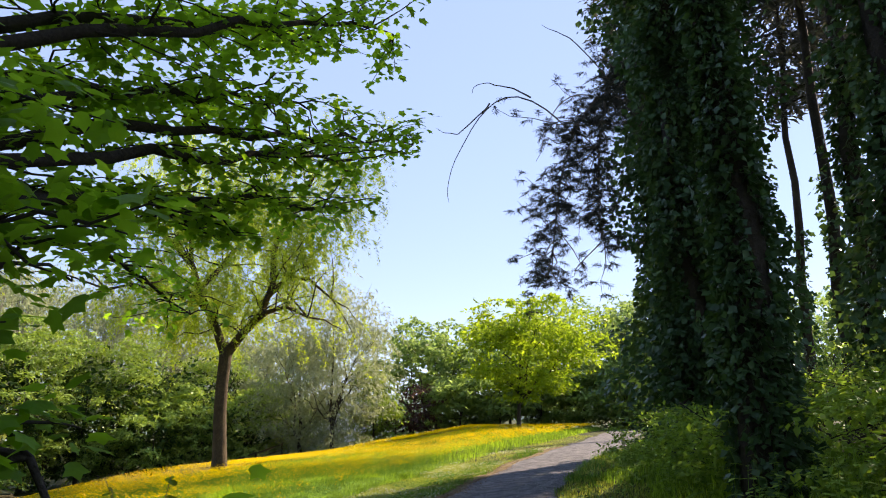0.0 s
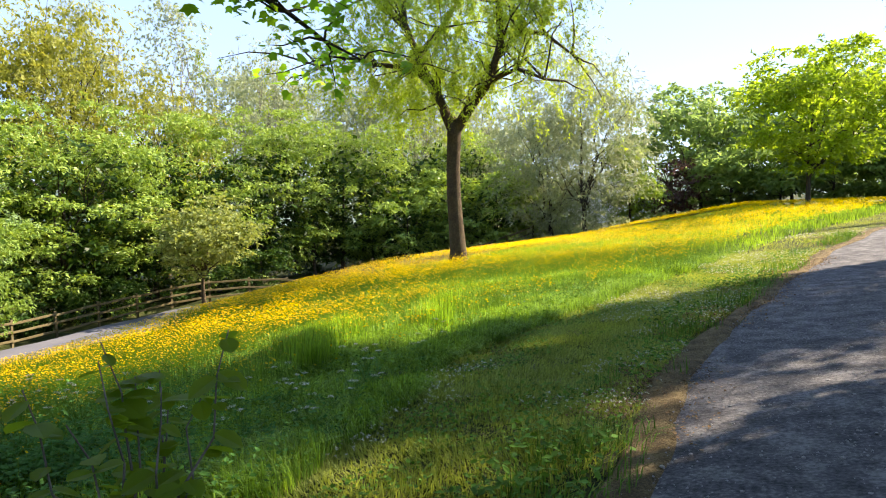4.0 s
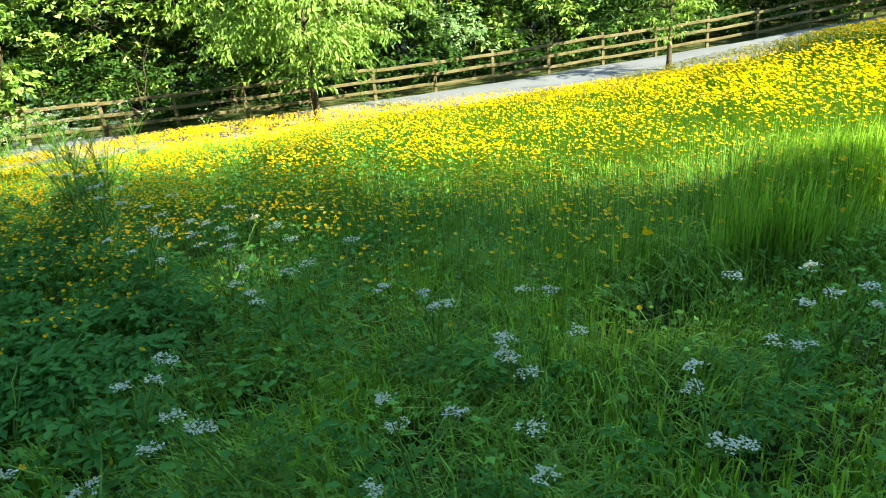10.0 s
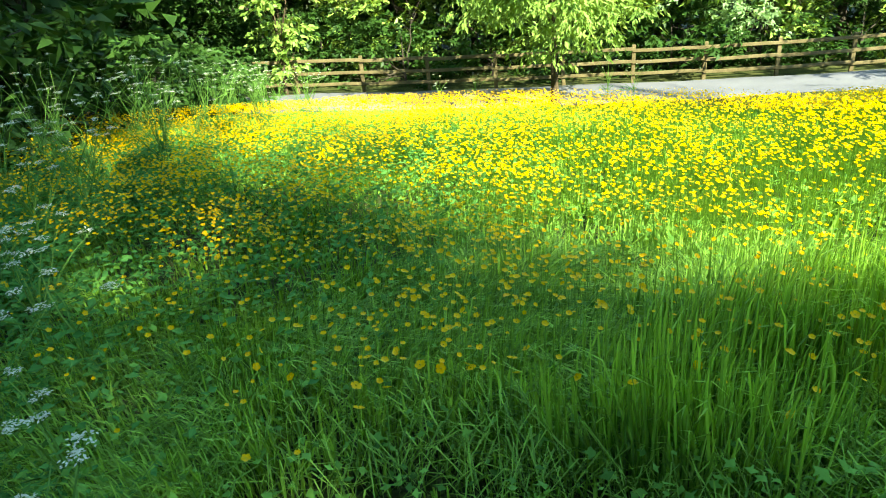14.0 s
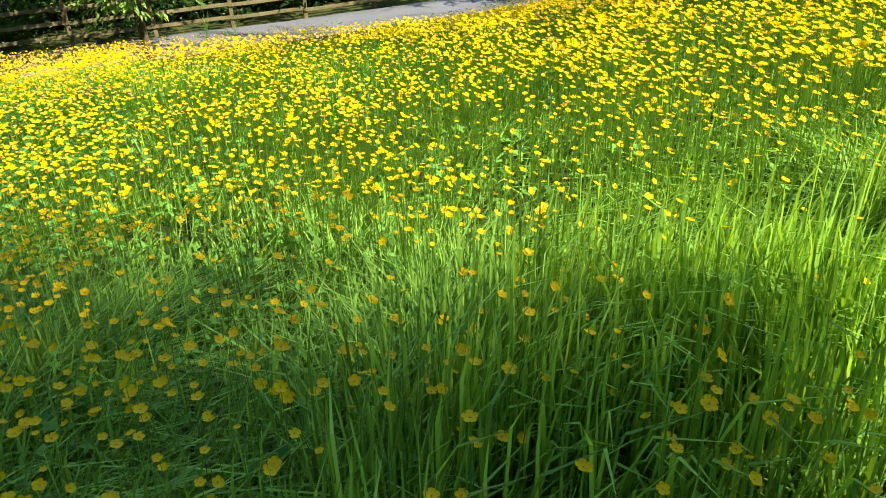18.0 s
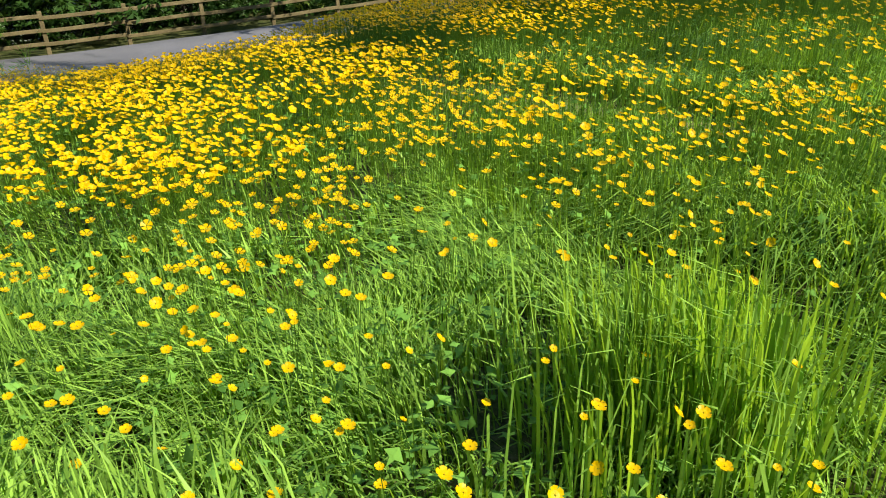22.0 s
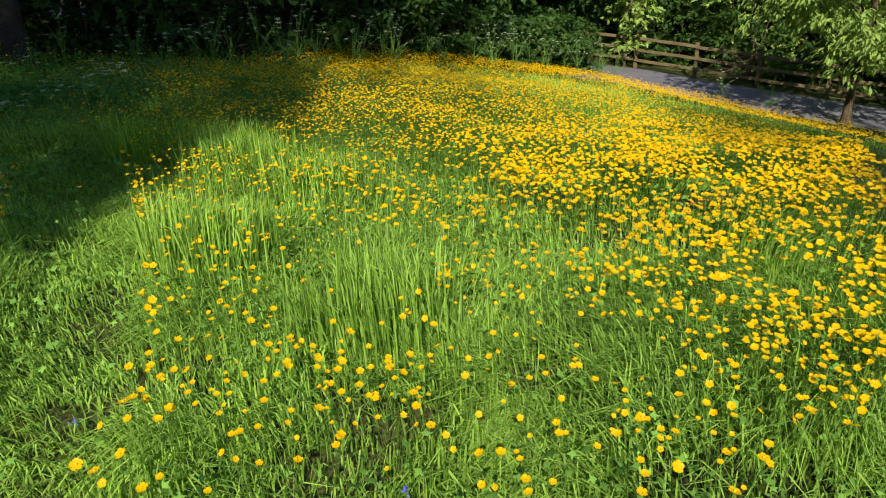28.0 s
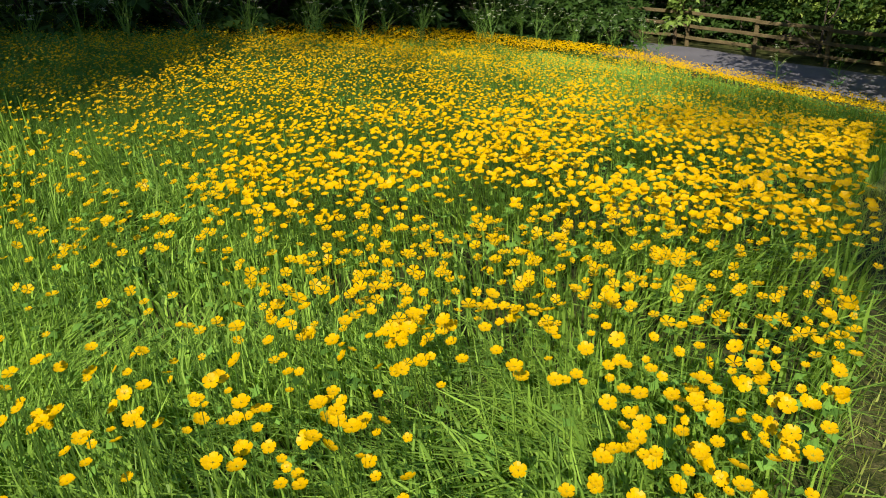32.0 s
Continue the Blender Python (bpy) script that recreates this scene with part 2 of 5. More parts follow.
def thing(name, x, y, z, label, category, group="", turn=0.0):
    e = new(name)
    e.empty_display_size = 0.2
    e.matrix_world = pose(x, y, z, 0, 0, turn)
    return tagged(e, label, category, group)


class Heap:
    """Gathers places and triangles of many small pieces."""
    def __init__(self):
        self.v, self.f, self.n = [], [], 0

    def add(self, v, f):
        v, f = np.asarray(v, float).reshape(-1, 3), np.asarray(f, int).reshape(-1, 3)
        self.v.append(v)
        self.f.append(f + self.n)
        self.n += len(v)

    def arrays(self):
        return (np.concatenate(self.v), np.concatenate(self.f)) if self.v else (np.zeros((0, 3)), np.zeros((0, 3), int))


def tube(heap, points, radii, sides=6):
    """A tapering tube along a line."""
    pts, r = np.asarray(points, float), np.asarray(radii, float)
    way = np.gradient(pts, axis=0)
    way /= np.linalg.norm(way, axis=1)[:, None] + 1e-9
    side = np.cross(way, (0.31, 0.17, 0.93))
    bad = np.linalg.norm(side, axis=1) < 0.1
    side[bad] = np.cross(way[bad], (1, 0, 0))
    side /= np.linalg.norm(side, axis=1)[:, None]
    up = np.cross(way, side)
    a = np.arange(sides) * 2 * np.pi / sides
    ring = pts[:, None] + r[:, None, None] * (side[:, None] * np.cos(a)[None, :, None] + up[:, None] * np.sin(a)[None, :, None])
    k, s = np.meshgrid(np.arange(len(pts) - 1), np.arange(sides), indexing="ij")
    a0, a1 = k * sides + s, k * sides + (s + 1) % sides
    b0, b1 = a0 + sides, a1 + sides
    f = np.concatenate([np.stack([a0, a1, b1], -1).reshape(-1, 3), np.stack([a0, b1, b0], -1).reshape(-1, 3)])
    v = np.concatenate([ring.reshape(-1, 3), pts[-1:] + way[-1:] * r[-1]])
    last = (len(pts) - 1) * sides
    cap = [[last + i, last + (i + 1) % sides, len(v) - 1] for i in range(sides)]
    heap.add(v, np.concatenate([f, cap]))


def bend(a, b, rs, lift=0.0, n=6, wobble=0.08):
    """A line from a to b that sags or lifts and wavers."""
    a, b = np.asarray(a, float), np.asarray(b, float)
    t = np.linspace(0, 1, n)[:, None]
    d = np.linalg.norm(b - a)
    pts = a + (b - a) * t
    pts[:, 2] += (lift * d * 4 * t * (1 - t))[:, 0]
    pts[1:-1] += rs.normal(0, wobble * d * 0.5, (n - 2, 3))
    return pts


# outlines of leaves: points in the leaf's plane (along, across, fold) and triangles
OVAL = (np.array([(0, 0, 0), (0.45, 0.30, 0.07), (1, 0, 0), (0.45, -0.30, 0.07)]), np.array([(0, 2, 1), (0, 3, 2)]))
KITE = (np.array([(0, 0, 0), (0.38, 0.48, 0.06), (1, 0, 0), (0.38, -0.48, 0.06)]), np.array([(0, 2, 1), (0, 3, 2)]))
CHIP = (np.array([(0, 0.05, 0), (0.55, 0.36, 0.05), (1, -0.16, -0.03)]), np.array([(0, 2, 1)]))
HANG = (np.array([(0, 0, 0), (0.4, 0.19, 0.05), (1, 0, -0.08), (0.4, -0.19, 0.05)]), np.array([(0, 2, 1), (0, 3, 2)]))
NEEDLE = (np.array([(0, 0.045, 0), (1, 0, 0), (0, -0.045, 0)]), np.array([(0, 2, 1)]))


def lobed(tips, deep=0.52):
    """A leaf with pointed lobes round its middle."""
    pts = [(0.42, 0, 0.04), (0, 0, 0)]
    for i, (a, r) in enumerate(tips):
        pts.append((0.42 + r * math.cos(radians(a)), r * math.sin(radians(a)), 0))
        if i + 1 < len(tips):
            b = (a + tips[i + 1][0]) / 2
            q = deep * (r + tips[i + 1][1]) / 2
            pts.append((0.42 + q * math.cos(radians(b)), q * math.sin(radians(b)), 0.03))
    n = len(pts)
    tri = [(0, i, i + 1) for i in range(2, n - 1)] + [(0, n - 1, 1), (0, 1, 2)]
    return np.array(pts, float), np.array(tri)


MAPLE = lobed([(-140, 0.42), (-62, 0.56), (0, 0.62), (62, 0.56), (140, 0.42)], 0.62)
IVYLEAF = lobed([(-95, 0.48), (0, 0.60), (95, 0.48)])
TREFOIL = lobed([(-88, 0.52), (0, 0.58), (88, 0.52)], 0.34)


def leaves(heap, places, size, rs, shape=OVAL, droop=0.35, up=0.6, spread=0.35, out=None):
    """One leaf at each place; droop: how far tips hang; up: how far faces look up; out: the way that they point."""
    n = len(places)
    if n == 0:
        return
    a = rs.uniform(0, 2 * np.pi, n)
    along = np.stack([np.cos(a), np.sin(a), np.zeros(n)], -1)
    if out is not None:
        along = along * 0.8 + out
    along[:, 2] += -droop + rs.normal(0, 0.3, n)
    along /= np.linalg.norm(along, axis=1)[:, None]
    face = rs.normal(0, 1, (n, 3)) * (1 - up) + np.array([0, 0, up * 1.4])
    across = np.cross(face, along)
    across /= np.linalg.norm(across, axis=1)[:, None] + 1e-9
    nrm = np.cross(along, across)
    s = size * (1 + rs.uniform(-spread, spread, n))
    pts, tri = shape
    v = places[:, None] + s[:, None, None] * (along[:, None] * pts[None, :, :1] + across[:, None] * pts[None, :, 1:2] + nrm[:, None] * pts[None, :, 2:3])
    f = tri[None] + (np.arange(n) * len(pts))[:, None, None]
    heap.add(v, f)


def sprays(rs, centres, per, length, hang=0.2, sag=0.12):
    """Places of leaves along short twigs that start round the centres; also the twigs' ways."""
    n = len(centres)
    a = rs.uniform(0, 2 * np.pi, n)
    way = np.stack([np.cos(a), np.sin(a), rs.uniform(-hang - 0.25, 0.45 - hang, n)], -1)
    t = rs.uniform(0.05, 1, (n, per))
    p = centres[:, None] + way[:, None] * (t * length)[..., None] + rs.normal(0, 0.05 * length, (n, per, 3))
    p[..., 2] -= sag * length * t ** 2
    return p.reshape(-1, 3), np.repeat(way, per, 0)


def crown_points(rs, n, centre, radii, hollow=0.45, lumps=7, lump=0.35, flat=0.0):
    """Points in a lumpy ellipsoid, most of them near its skin, with gaps."""
    d = rs.normal(0, 1, (n * 2, 3))
    d /= np.linalg.norm(d, axis=1)[:, None]
    knobs = rs.normal(0, 1, (lumps, 3))
    knobs /= np.linalg.norm(knobs, axis=1)[:, None]
    near = np.clip((d @ knobs.T - 0.55) / 0.45, 0, 1).max(1)
    r = (1 - lump + lump * near * 1.5) * (hollow + (1 - hollow) * rs.uniform(0, 1, n * 2) ** 0.45)
    keep = rs.uniform(0, 1, n * 2) < 0.35 + 0.65 * near
    p = (d * r[:, None])[keep][:n]
    if flat:
        p[:, 2] = np.maximum(p[:, 2], -flat)
    return np.asarray(centre) + p * np.asarray(radii)


def tree(name, x, y, height, label, group="", seed=1, trunk=0.12, fork=2.0, centre=None, radii=(2, 2, 2), bark=None, leaf=None,
         size=0.14, twigs=300, per=12, length=0.7, shape=OVAL, droop=0.35, hang=0.2, sag=0.12, limbs=9, lean=(0, 0), hollow=0.45,
         lump=0.35, up=0.5, kind_word="tree", flat=0.0, base=None, sides=8, spread=0.3, clump=0.17, tier=0.5, core=0):
    """A tree: a tapering trunk that forks into limbs and branches, and a crown of leaves on twigs."""
    rs = np.random.RandomState(seed)
    z = float(ground_z(x, y)) - 0.05 if base is None else base
    e = thing(name, x, y, z, label, kind_word, group)
    c = np.array(centre if centre is not None else (lean[0], lean[1], height - radii[2] * 0.95), float)
    wood = Heap()
    top = np.array([c[0] * 0.9, c[1] * 0.9, c[2] + radii[2] * 0.35])
    n = 12
    t = np.linspace(0, 1, n)
    stem = np.stack([top[0] * t ** 1.5, top[1] * t ** 1.5, top[2] * t], -1)
    stem[1:, :2] += np.cumsum(rs.normal(0, 0.02 * height / 8, (n - 1, 2)), 0)
    rad = trunk * (1 - 0.85 * t) + trunk * 0.45 * np.exp(-t * height / 0.35)
    tube(wood, stem, rad, sides)
    ends = crown_points(rs, limbs, c, np.asarray(radii) * 0.8, 0.7, 7, 0.2, flat)
    for p in ends:
        k = np.clip((fork + rs.uniform(0, 0.5) * (p[2] - fork)) / top[2], 0.1, 0.9)
        k = np.clip(k, fork / top[2] * 0.95, 0.92)
        a = np.array([np.interp(k, t, stem[:, i]) for i in range(3)])
        r0 = np.interp(k, t, rad) * 0.62
        line = bend(a, p, rs, 0.06, 7, 0.07)
        tube(wood, line, np.linspace(r0, 0.012, 7), 5)
        for _ in range(3):
            q = line[rs.randint(2, 6)]
            tip = q + (p - a) * 0.28 + rs.normal(0, 0.22, 3) * np.asarray(radii)
            tube(wood, bend(q, tip, rs, 0.03, 4, 0.08), np.linspace(r0 * 0.35, 0.008, 4), 3)
    piece("trunk", *wood.arrays(), bark or M_BARK, e, smooth=True)
    h = Heap()
    seat = crown_points(rs, max(6, twigs // 11), c, radii, hollow, 9, lump, flat)
    cs = np.repeat(seat, 11, 0) + rs.normal(0, clump, (len(seat) * 11, 3)) * np.asarray(radii) * (1, 1, tier)
    pl, way = sprays(rs, cs, per, length, hang, sag)
    leaves(h, pl, size, rs, shape, droop, up, spread, way * 0.8)
    piece("crown", *h.arrays(), leaf or M_HEDGE, e)
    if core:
        # Added dark leaves fill the crown, so its gaps show painted shade.
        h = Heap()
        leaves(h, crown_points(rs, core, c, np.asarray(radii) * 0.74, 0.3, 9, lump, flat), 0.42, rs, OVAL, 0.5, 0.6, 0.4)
        piece("shade_foliage", *h.arrays(), M_SHADELEAF, e, "shaded leaves deep inside the crown")
    return e


GZ = (-0.0652, 0.1164, -0.0147, -0.0170, -0.0207, -0.0465, -0.0233, 0.6066)


# ---- ground ----
GRAVEL = [(-0.1, -14.0), (-0.05, 0.0), (0.05, 6.6), (0.25, 9.8), (0.65, 12.5), (1.5, 15.7), (3.0, 21.0), (5.6, 28.5), (9.3, 40.0), (13.0, 52.0), (22.0, 80.0)]
EDGE = [(-3.3, -14.0), (-3.1, 0.0), (-2.9, 7.0), (-3.0, 10.2), (-3.2, 11.9), (-2.6, 14.0), (-1.4, 17.4), (1.2, 25.0), (4.4, 33.0), (7.5, 41.5), (12.0, 55.0)]
LOWPATH = [(-12.0, -16.0), (-18.3, -7.8), (-23.4, -0.9), (-24.45, 5.0), (-24.7, 12.0), (-24.8, 20.0), (-24.65, 28.0), (-23.75, 34.8), (-20.4, 39.7), (-15.3, 45.2), (-6.0, 56.0)]
FENCE = [(-16.5, -13.5), (-22.2, -6.5), (-25.6, 0.0), (-26.6, 4.5), (-27.1, 12.0), (-27.2, 20.0), (-27.0, 28.5), (-26.0, 35.8), (-22.0, 41.2), (-16.8, 46.8), (-10.0, 54.5)]
CUT = [(-0.6, 19.0), (-2.6, 18.25), (-4.6, 17.7), (-6.0, 17.15), (-7.8, 16.6), (-9.6, 15.9), (-15.0, 14.5), (-23.0, 13.8)]
TROD = [(-2.2, 9.6), (-2.7, 11.3), (-4.5, 10.9), (-4.2, 12.2), (-3.5, 14.2), (-2.5, 16.0), (-2.8, 17.2), (-5.2, 17.3)]


def along_y(line, y):
    return np.interp(y, [p[1] for p in line], [p[0] for p in line])


def off_line(line, x, y):
    """How far places lie from a line of the plan."""
    x, y = np.asarray(x, float), np.asarray(y, float)
    best = np.full(x.shape, 1e9)
    for (ax, ay), (bx, by) in zip(line, line[1:]):
        dx, dy = bx - ax, by - ay
        t = np.clip(((x - ax) * dx + (y - ay) * dy) / (dx * dx + dy * dy), 0, 1)
        best = np.minimum(best, np.hypot(x - ax - t * dx, y - ay - t * dy))
    return best


def waves(x, y):
    return 0.5 * np.sin(0.9 * x + 1.3 * np.sin(0.5 * y)) + 0.5 * np.sin(1.1 * y + 0.8 * np.sin(0.7 * x) + 2)


def ground_z(x, y):
    """The lie of the land: a path along a bank, and a meadow that falls to a lower path."""
    x, y = np.asarray(x, float), np.asarray(y, float)
    u, v = np.clip(x, -27.5, 4), np.clip(y, -5, 45)
    w = np.maximum(0, -(u + 10))
    z = GZ[0] + GZ[1] * u + GZ[2] * v + GZ[3] * u * v / 10 + GZ[4] * w + GZ[5] * w * v / 10 + GZ[6] * u * v * v / 1000 + GZ[7] * v * v / 1000
    z = z + 0.16 * np.clip(x - along_y(GRAVEL, y) - 1.5, 0, 5) - 0.02 * np.clip(x - 30, 0, 40)
    z = z - 0.22 * np.exp(-((x + 20) / 3.0) ** 2) + 0.2 * np.clip((-24.2 - x) / 1.5, 0, 1)
    z = z - 0.15 * np.exp(-((x + 21.5) / 2.5) ** 2) * np.clip((y - 4) / 6, 0, 1)
    z = z - 0.55 * np.clip((-6.5 - x) / 7, 0, 1) ** 1.3 * np.clip((y - 19) / 16, 0, 1) * np.clip((x + 24) / 5, 0, 1)
    z = z - 1.25 * np.clip((y - 25) / 17, 0, 1) ** 1.2 * np.clip((2 - x) / 9, 0, 1) * np.clip((x + 26) / 7, 0, 1)
    fall = np.clip((np.interp(y, [14, 17], [-6.5, -10.0]) - x) / 5.5, 0, 1)
    z = z - fall * fall * (3 - 2 * fall) * np.clip((x + 23.2) / 3.5, 0, 1) * np.interp(y, [3, 11, 13, 15, 18, 22, 30, 40], [0, 0, 0.12, 0.26, 0.28, 0.46, 0.4, 0.2])
    z = z + 0.12 * np.exp(-((x + 17) / 3.5) ** 2 - ((y - 7.5) / 3.0) ** 2)
    return z + 0.025 * waves(x * 1.3, y * 1.3) * (off_line(GRAVEL, x, y) > 1.2)


def strip(name, line, half, lift, mat, label, rag=0.0, step=0.4, across=9):
    """A path laid over the land along a line of the plan, with a rough edge."""
    pts = np.array(line, float)
    d = np.r_[0, np.cumsum(np.hypot(*np.diff(pts, axis=0).T))]
    s = np.arange(0, d[-1], step)
    c = np.stack([np.interp(s, d, pts[:, 0]), np.interp(s, d, pts[:, 1])], -1)
    for _ in range(12):
        c[1:-1] = (c[:-2] + c[1:-1] * 2 + c[2:]) / 4
    way = np.gradient(c, axis=0)
    way /= np.linalg.norm(way, axis=1)[:, None]
    nrm = np.stack([-way[:, 1], way[:, 0]], -1)
    rs = np.random.RandomState(5)
    k = np.linspace(-1, 1, across)
    width = half + rag * np.stack([waves(s * 1.7, s * 0.9) + 0.5 * waves(s * 5.1, s), waves(s * 1.3 + 4, s * 1.1) + 0.5 * waves(s * 4.3, s + 3)], -1)
    off = np.where(k[None] < 0, k[None] * width[:, :1], k[None] * width[:, 1:])
    p = c[:, None] + nrm[:, None] * off[..., None]
    z = ground_z(p[..., 0], p[..., 1]) + lift * (1 - k[None] ** 8 * 1.6) + rs.normal(0, 0.003, p.shape[:2])
    v = np.concatenate([p, z[..., None]], -1).reshape(-1, 3)
    i, j = np.meshgrid(np.arange(len(s) - 1), np.arange(across - 1), indexing="ij")
    a = i * across + j
    f = np.concatenate([np.stack([a, a + across, a + across + 1], -1).reshape(-1, 3), np.stack([a, a + across + 1, a + 1], -1).reshape(-1, 3)])
    return tagged(piece(name, v, f, mat, smooth=True), label, "path", kind="structure")


def axis_steps(lo, hi, fine, far):
    s = list(np.arange(lo, hi + fine, fine))
    g = fine
    while s[-1] < far:
        g *= 1.25
        s.append(s[-1] + g)
    g = fine
    while s[0] > -far:
        g *= 1.25
        s.insert(0, s[0] - g)
    return np.array(s)


gx, gy = axis_steps(-30, 12, 0.36, 1500), axis_steps(-6, 55, 0.38, 1500)
GX, GY = np.meshgrid(gx, gy, indexing="ij")
gi, gj = np.meshgrid(np.arange(len(gx) - 1), np.arange(len(gy) - 1), indexing="ij")
ga = gi * len(gy) + gj
tagged(piece("ground", np.stack([GX, GY, ground_z(GX, GY)], -1),
             np.concatenate([np.stack([ga, ga + len(gy), ga + len(gy) + 1], -1).reshape(-1, 3), np.stack([ga, ga + len(gy) + 1, ga + 1], -1).reshape(-1, 3)]),
             M_SOIL, smooth=True), "green grassy sloping ground with dark soil", "ground", kind="structure")
strip("gravel_path", GRAVEL, 1.22, 0.035, M_GRAVEL, "grey compacted gravel footpath along a grass bank", 0.10)
strip("path_verge", [(a - 1.14, b) for a, b in GRAVEL[:8]], 0.22, 0.043, M_WORN, "worn brown earth edge of the gravel path", 0.12, 0.3, 5)
strip("lower_path", LOWPATH, 2.0, 0.03, M_LOWPATH, "pale grey tarmac path beside a wooden fence", 0.05)
strip("trodden_line", CUT[1:7], 0.13, 0.016, M_TRACK, "narrow trodden earth track through the meadow", 0.05, 0.25, 5)


# ---- fence ----
def fence_along(line, step=2.15):
    pts = np.array(line, float)
    d = np.r_[0, np.cumsum(np.hypot(*np.diff(pts, axis=0).T))]
    s = np.arange(0, d[-1], step)
    px, py = np.interp(s, d, pts[:, 0]), np.interp(s, d, pts[:, 1])
    fence = thing("fence", px[len(s) // 2], py[len(s) // 2], 0, "weathered post and three-rail wooden fence beside a path", "fence")
    back = fence.matrix_world.inverted()
    rs = np.random.RandomState(9)
    post_me = rail_me = None
    for i in range(len(s)):
        x, y, z = px[i], py[i], float(ground_z(px[i], py[i]))
        j = min(i, len(s) - 2)
        yaw = math.degrees(math.atan2(py[j + 1] - py[j], px[j + 1] - px[j]))
        if post_me is None:
            bm = bmesh.new()
            bmesh.ops.create_cube(bm, size=1, matrix=Matrix.Translation((0, 0, 0.5)) @ Matrix.Diagonal((0.12, 0.085, 1.36, 1)))
            bmesh.ops.bevel(bm, geom=bm.edges[:], offset=0.012, segments=1, affect='EDGES')
            ob = part("post", bm, M_RAIL, fence)
            post_me = ob.data
        else:
            ob = new("post", post_me)
            ob.parent = fence
        ob.matrix_local = back @ pose(x, y, z, rs.normal(0, 1.0), rs.normal(0, 1.2), yaw)
        if i + 1 == len(s):
            break
        z2 = float(ground_z(px[i + 1], py[i + 1]))
        run = math.hypot(px[i + 1] - x, py[i + 1] - y)
        side = Vector((math.sin(radians(yaw)), -math.cos(radians(yaw)), 0)) * 0.07
        for h in (0.30, 0.66, 1.04):
            if rail_me is None:
                bm = bmesh.new()
                bmesh.ops.create_cube(bm, size=1, matrix=Matrix.Diagonal((2.19, 0.04, 0.105, 1)))
                bmesh.ops.subdivide_edges(bm, edges=[e for e in bm.edges if e.calc_length() > 1], cuts=4)
                bmesh.ops.bevel(bm, geom=[e for e in bm.edges if abs(e.verts[0].co.x - e.verts[1].co.x) > 0.1], offset=0.01, segments=1, affect='EDGES')
                for v in bm.verts:
                    v.co.z += 0.012 * math.sin(v.co.x * 2.1)
                r = part("rail", bm, M_RAIL, fence)
                rail_me = r.data
            else:
                r = new("rail", rail_me)
                r.parent = fence
            tilt = math.degrees(math.atan2(z2 - z, run))
            r.matrix_local = back @ (Matrix.Translation(Vector(((x + px[i + 1]) / 2, (y + py[i + 1]) / 2, (z + z2) / 2 + h + rs.normal(0, 0.012))) + side) @ pose(0, 0, 0, 0, -tilt + rs.normal(0, 0.3), yaw))
    return fence


fence_along(FENCE)

# ---- the willow in the meadow ----
rs = np.random.RandomState(21)
WX, WY = -7.40, 25.1
wz = float(ground_z(WX, WY))
willow = thing("willow_tree", WX, WY, wz, "spreading meadow willow with dark trunk and thin yellow-green leaves", "tree")
wood = Heap()
stem = [(0, 0, -0.1), (0.02, 0, 0.5), (-0.02, 0, 1.3), (-0.06, 0.02, 2.2), (-0.04, 0, 3.0), (0.02, 0, 3.8), (0.05, 0.0, 4.25)]
tube(wood, stem, [0.32, 0.25, 0.225, 0.21, 0.2, 0.205, 0.22], 10)
mains = [[(0.0, 0, 4.0), (-0.3, -0.2, 4.9), (-0.75, -0.4, 5.9), (-1.2, -0.5, 7.2), (-1.3, -0.4, 8.6), (-1.6, -0.2, 9.8)],
         [(0.05, 0, 4.0), (0.55, 0.0, 4.7), (1.2, -0.1, 5.4), (1.55, -0.1, 6.4), (1.5, 0.1, 7.6), (1.8, 0.3, 8.8), (2.5, 0.4, 10.0), (3.3, 0.4, 11.4), (3.9, 0.3, 12.4)],
         [(-0.35, -0.2, 5.2), (-1.0, -0.5, 5.9), (-1.9, -0.9, 6.0), (-2.9, -1.0, 6.3), (-3.7, -1.2, 6.1)],
         ]
sides = [[(0.9, -0.05, 5.1), (1.5, -0.6, 5.35), (2.2, -0.9, 5.5), (3.0, -1.2, 5.1)],
         [(1.4, -0.1, 6.0), (2.1, 0.0, 6.7), (2.8, 0.2, 6.6), (3.5, 0.4, 6.0)],
         [(-0.9, -0.4, 6.2), (-0.4, 0.5, 7.2), (0.1, 1.1, 8.3), (0.2, 1.3, 9.6)],
         [(-1.2, -0.5, 7.1), (-2.2, 0.3, 8.0), (-3.0, 0.6, 9.0)]]
tips = []
for m in mains + sides:
    m = np.array(m)
    tube(wood, m, np.linspace(0.17 if len(m) > 5 else 0.11, 0.03, len(m)), 7)
    for k in range(1, len(m)):
        for _ in range(4):
            tip = m[k] + rs.normal(0, 1, 3) * (1.15, 1.15, 0.7) + (0, 0, 0.35)
            tube(wood, bend(m[k], tip, rs, 0.06, 4, 0.1), np.linspace(0.036, 0.008, 4), 4)
            tips.append(tip)
piece("trunk", *wood.arrays(), M_BARK, willow, smooth=True)
h = Heap()
tips = np.array(tips)
tips = np.concatenate([tips, crown_points(rs, 330, (0.0, 0, 7.3), (3.7, 3.6, 3.0), 0.35, 9, 0.35), crown_points(rs, 130, (2.6, 0.2, 10.0), (2.4, 1.8, 2.6), 0.3, 9, 0.35), crown_points(rs, 110, (-1.2, 0.2, 10.2), (2.4, 2.0, 1.8), 0.3, 9, 0.35)])
n = len(tips)
starts = np.repeat(tips, 3, 0) + rs.normal(0, 0.35, (n * 3, 3))
pl = []
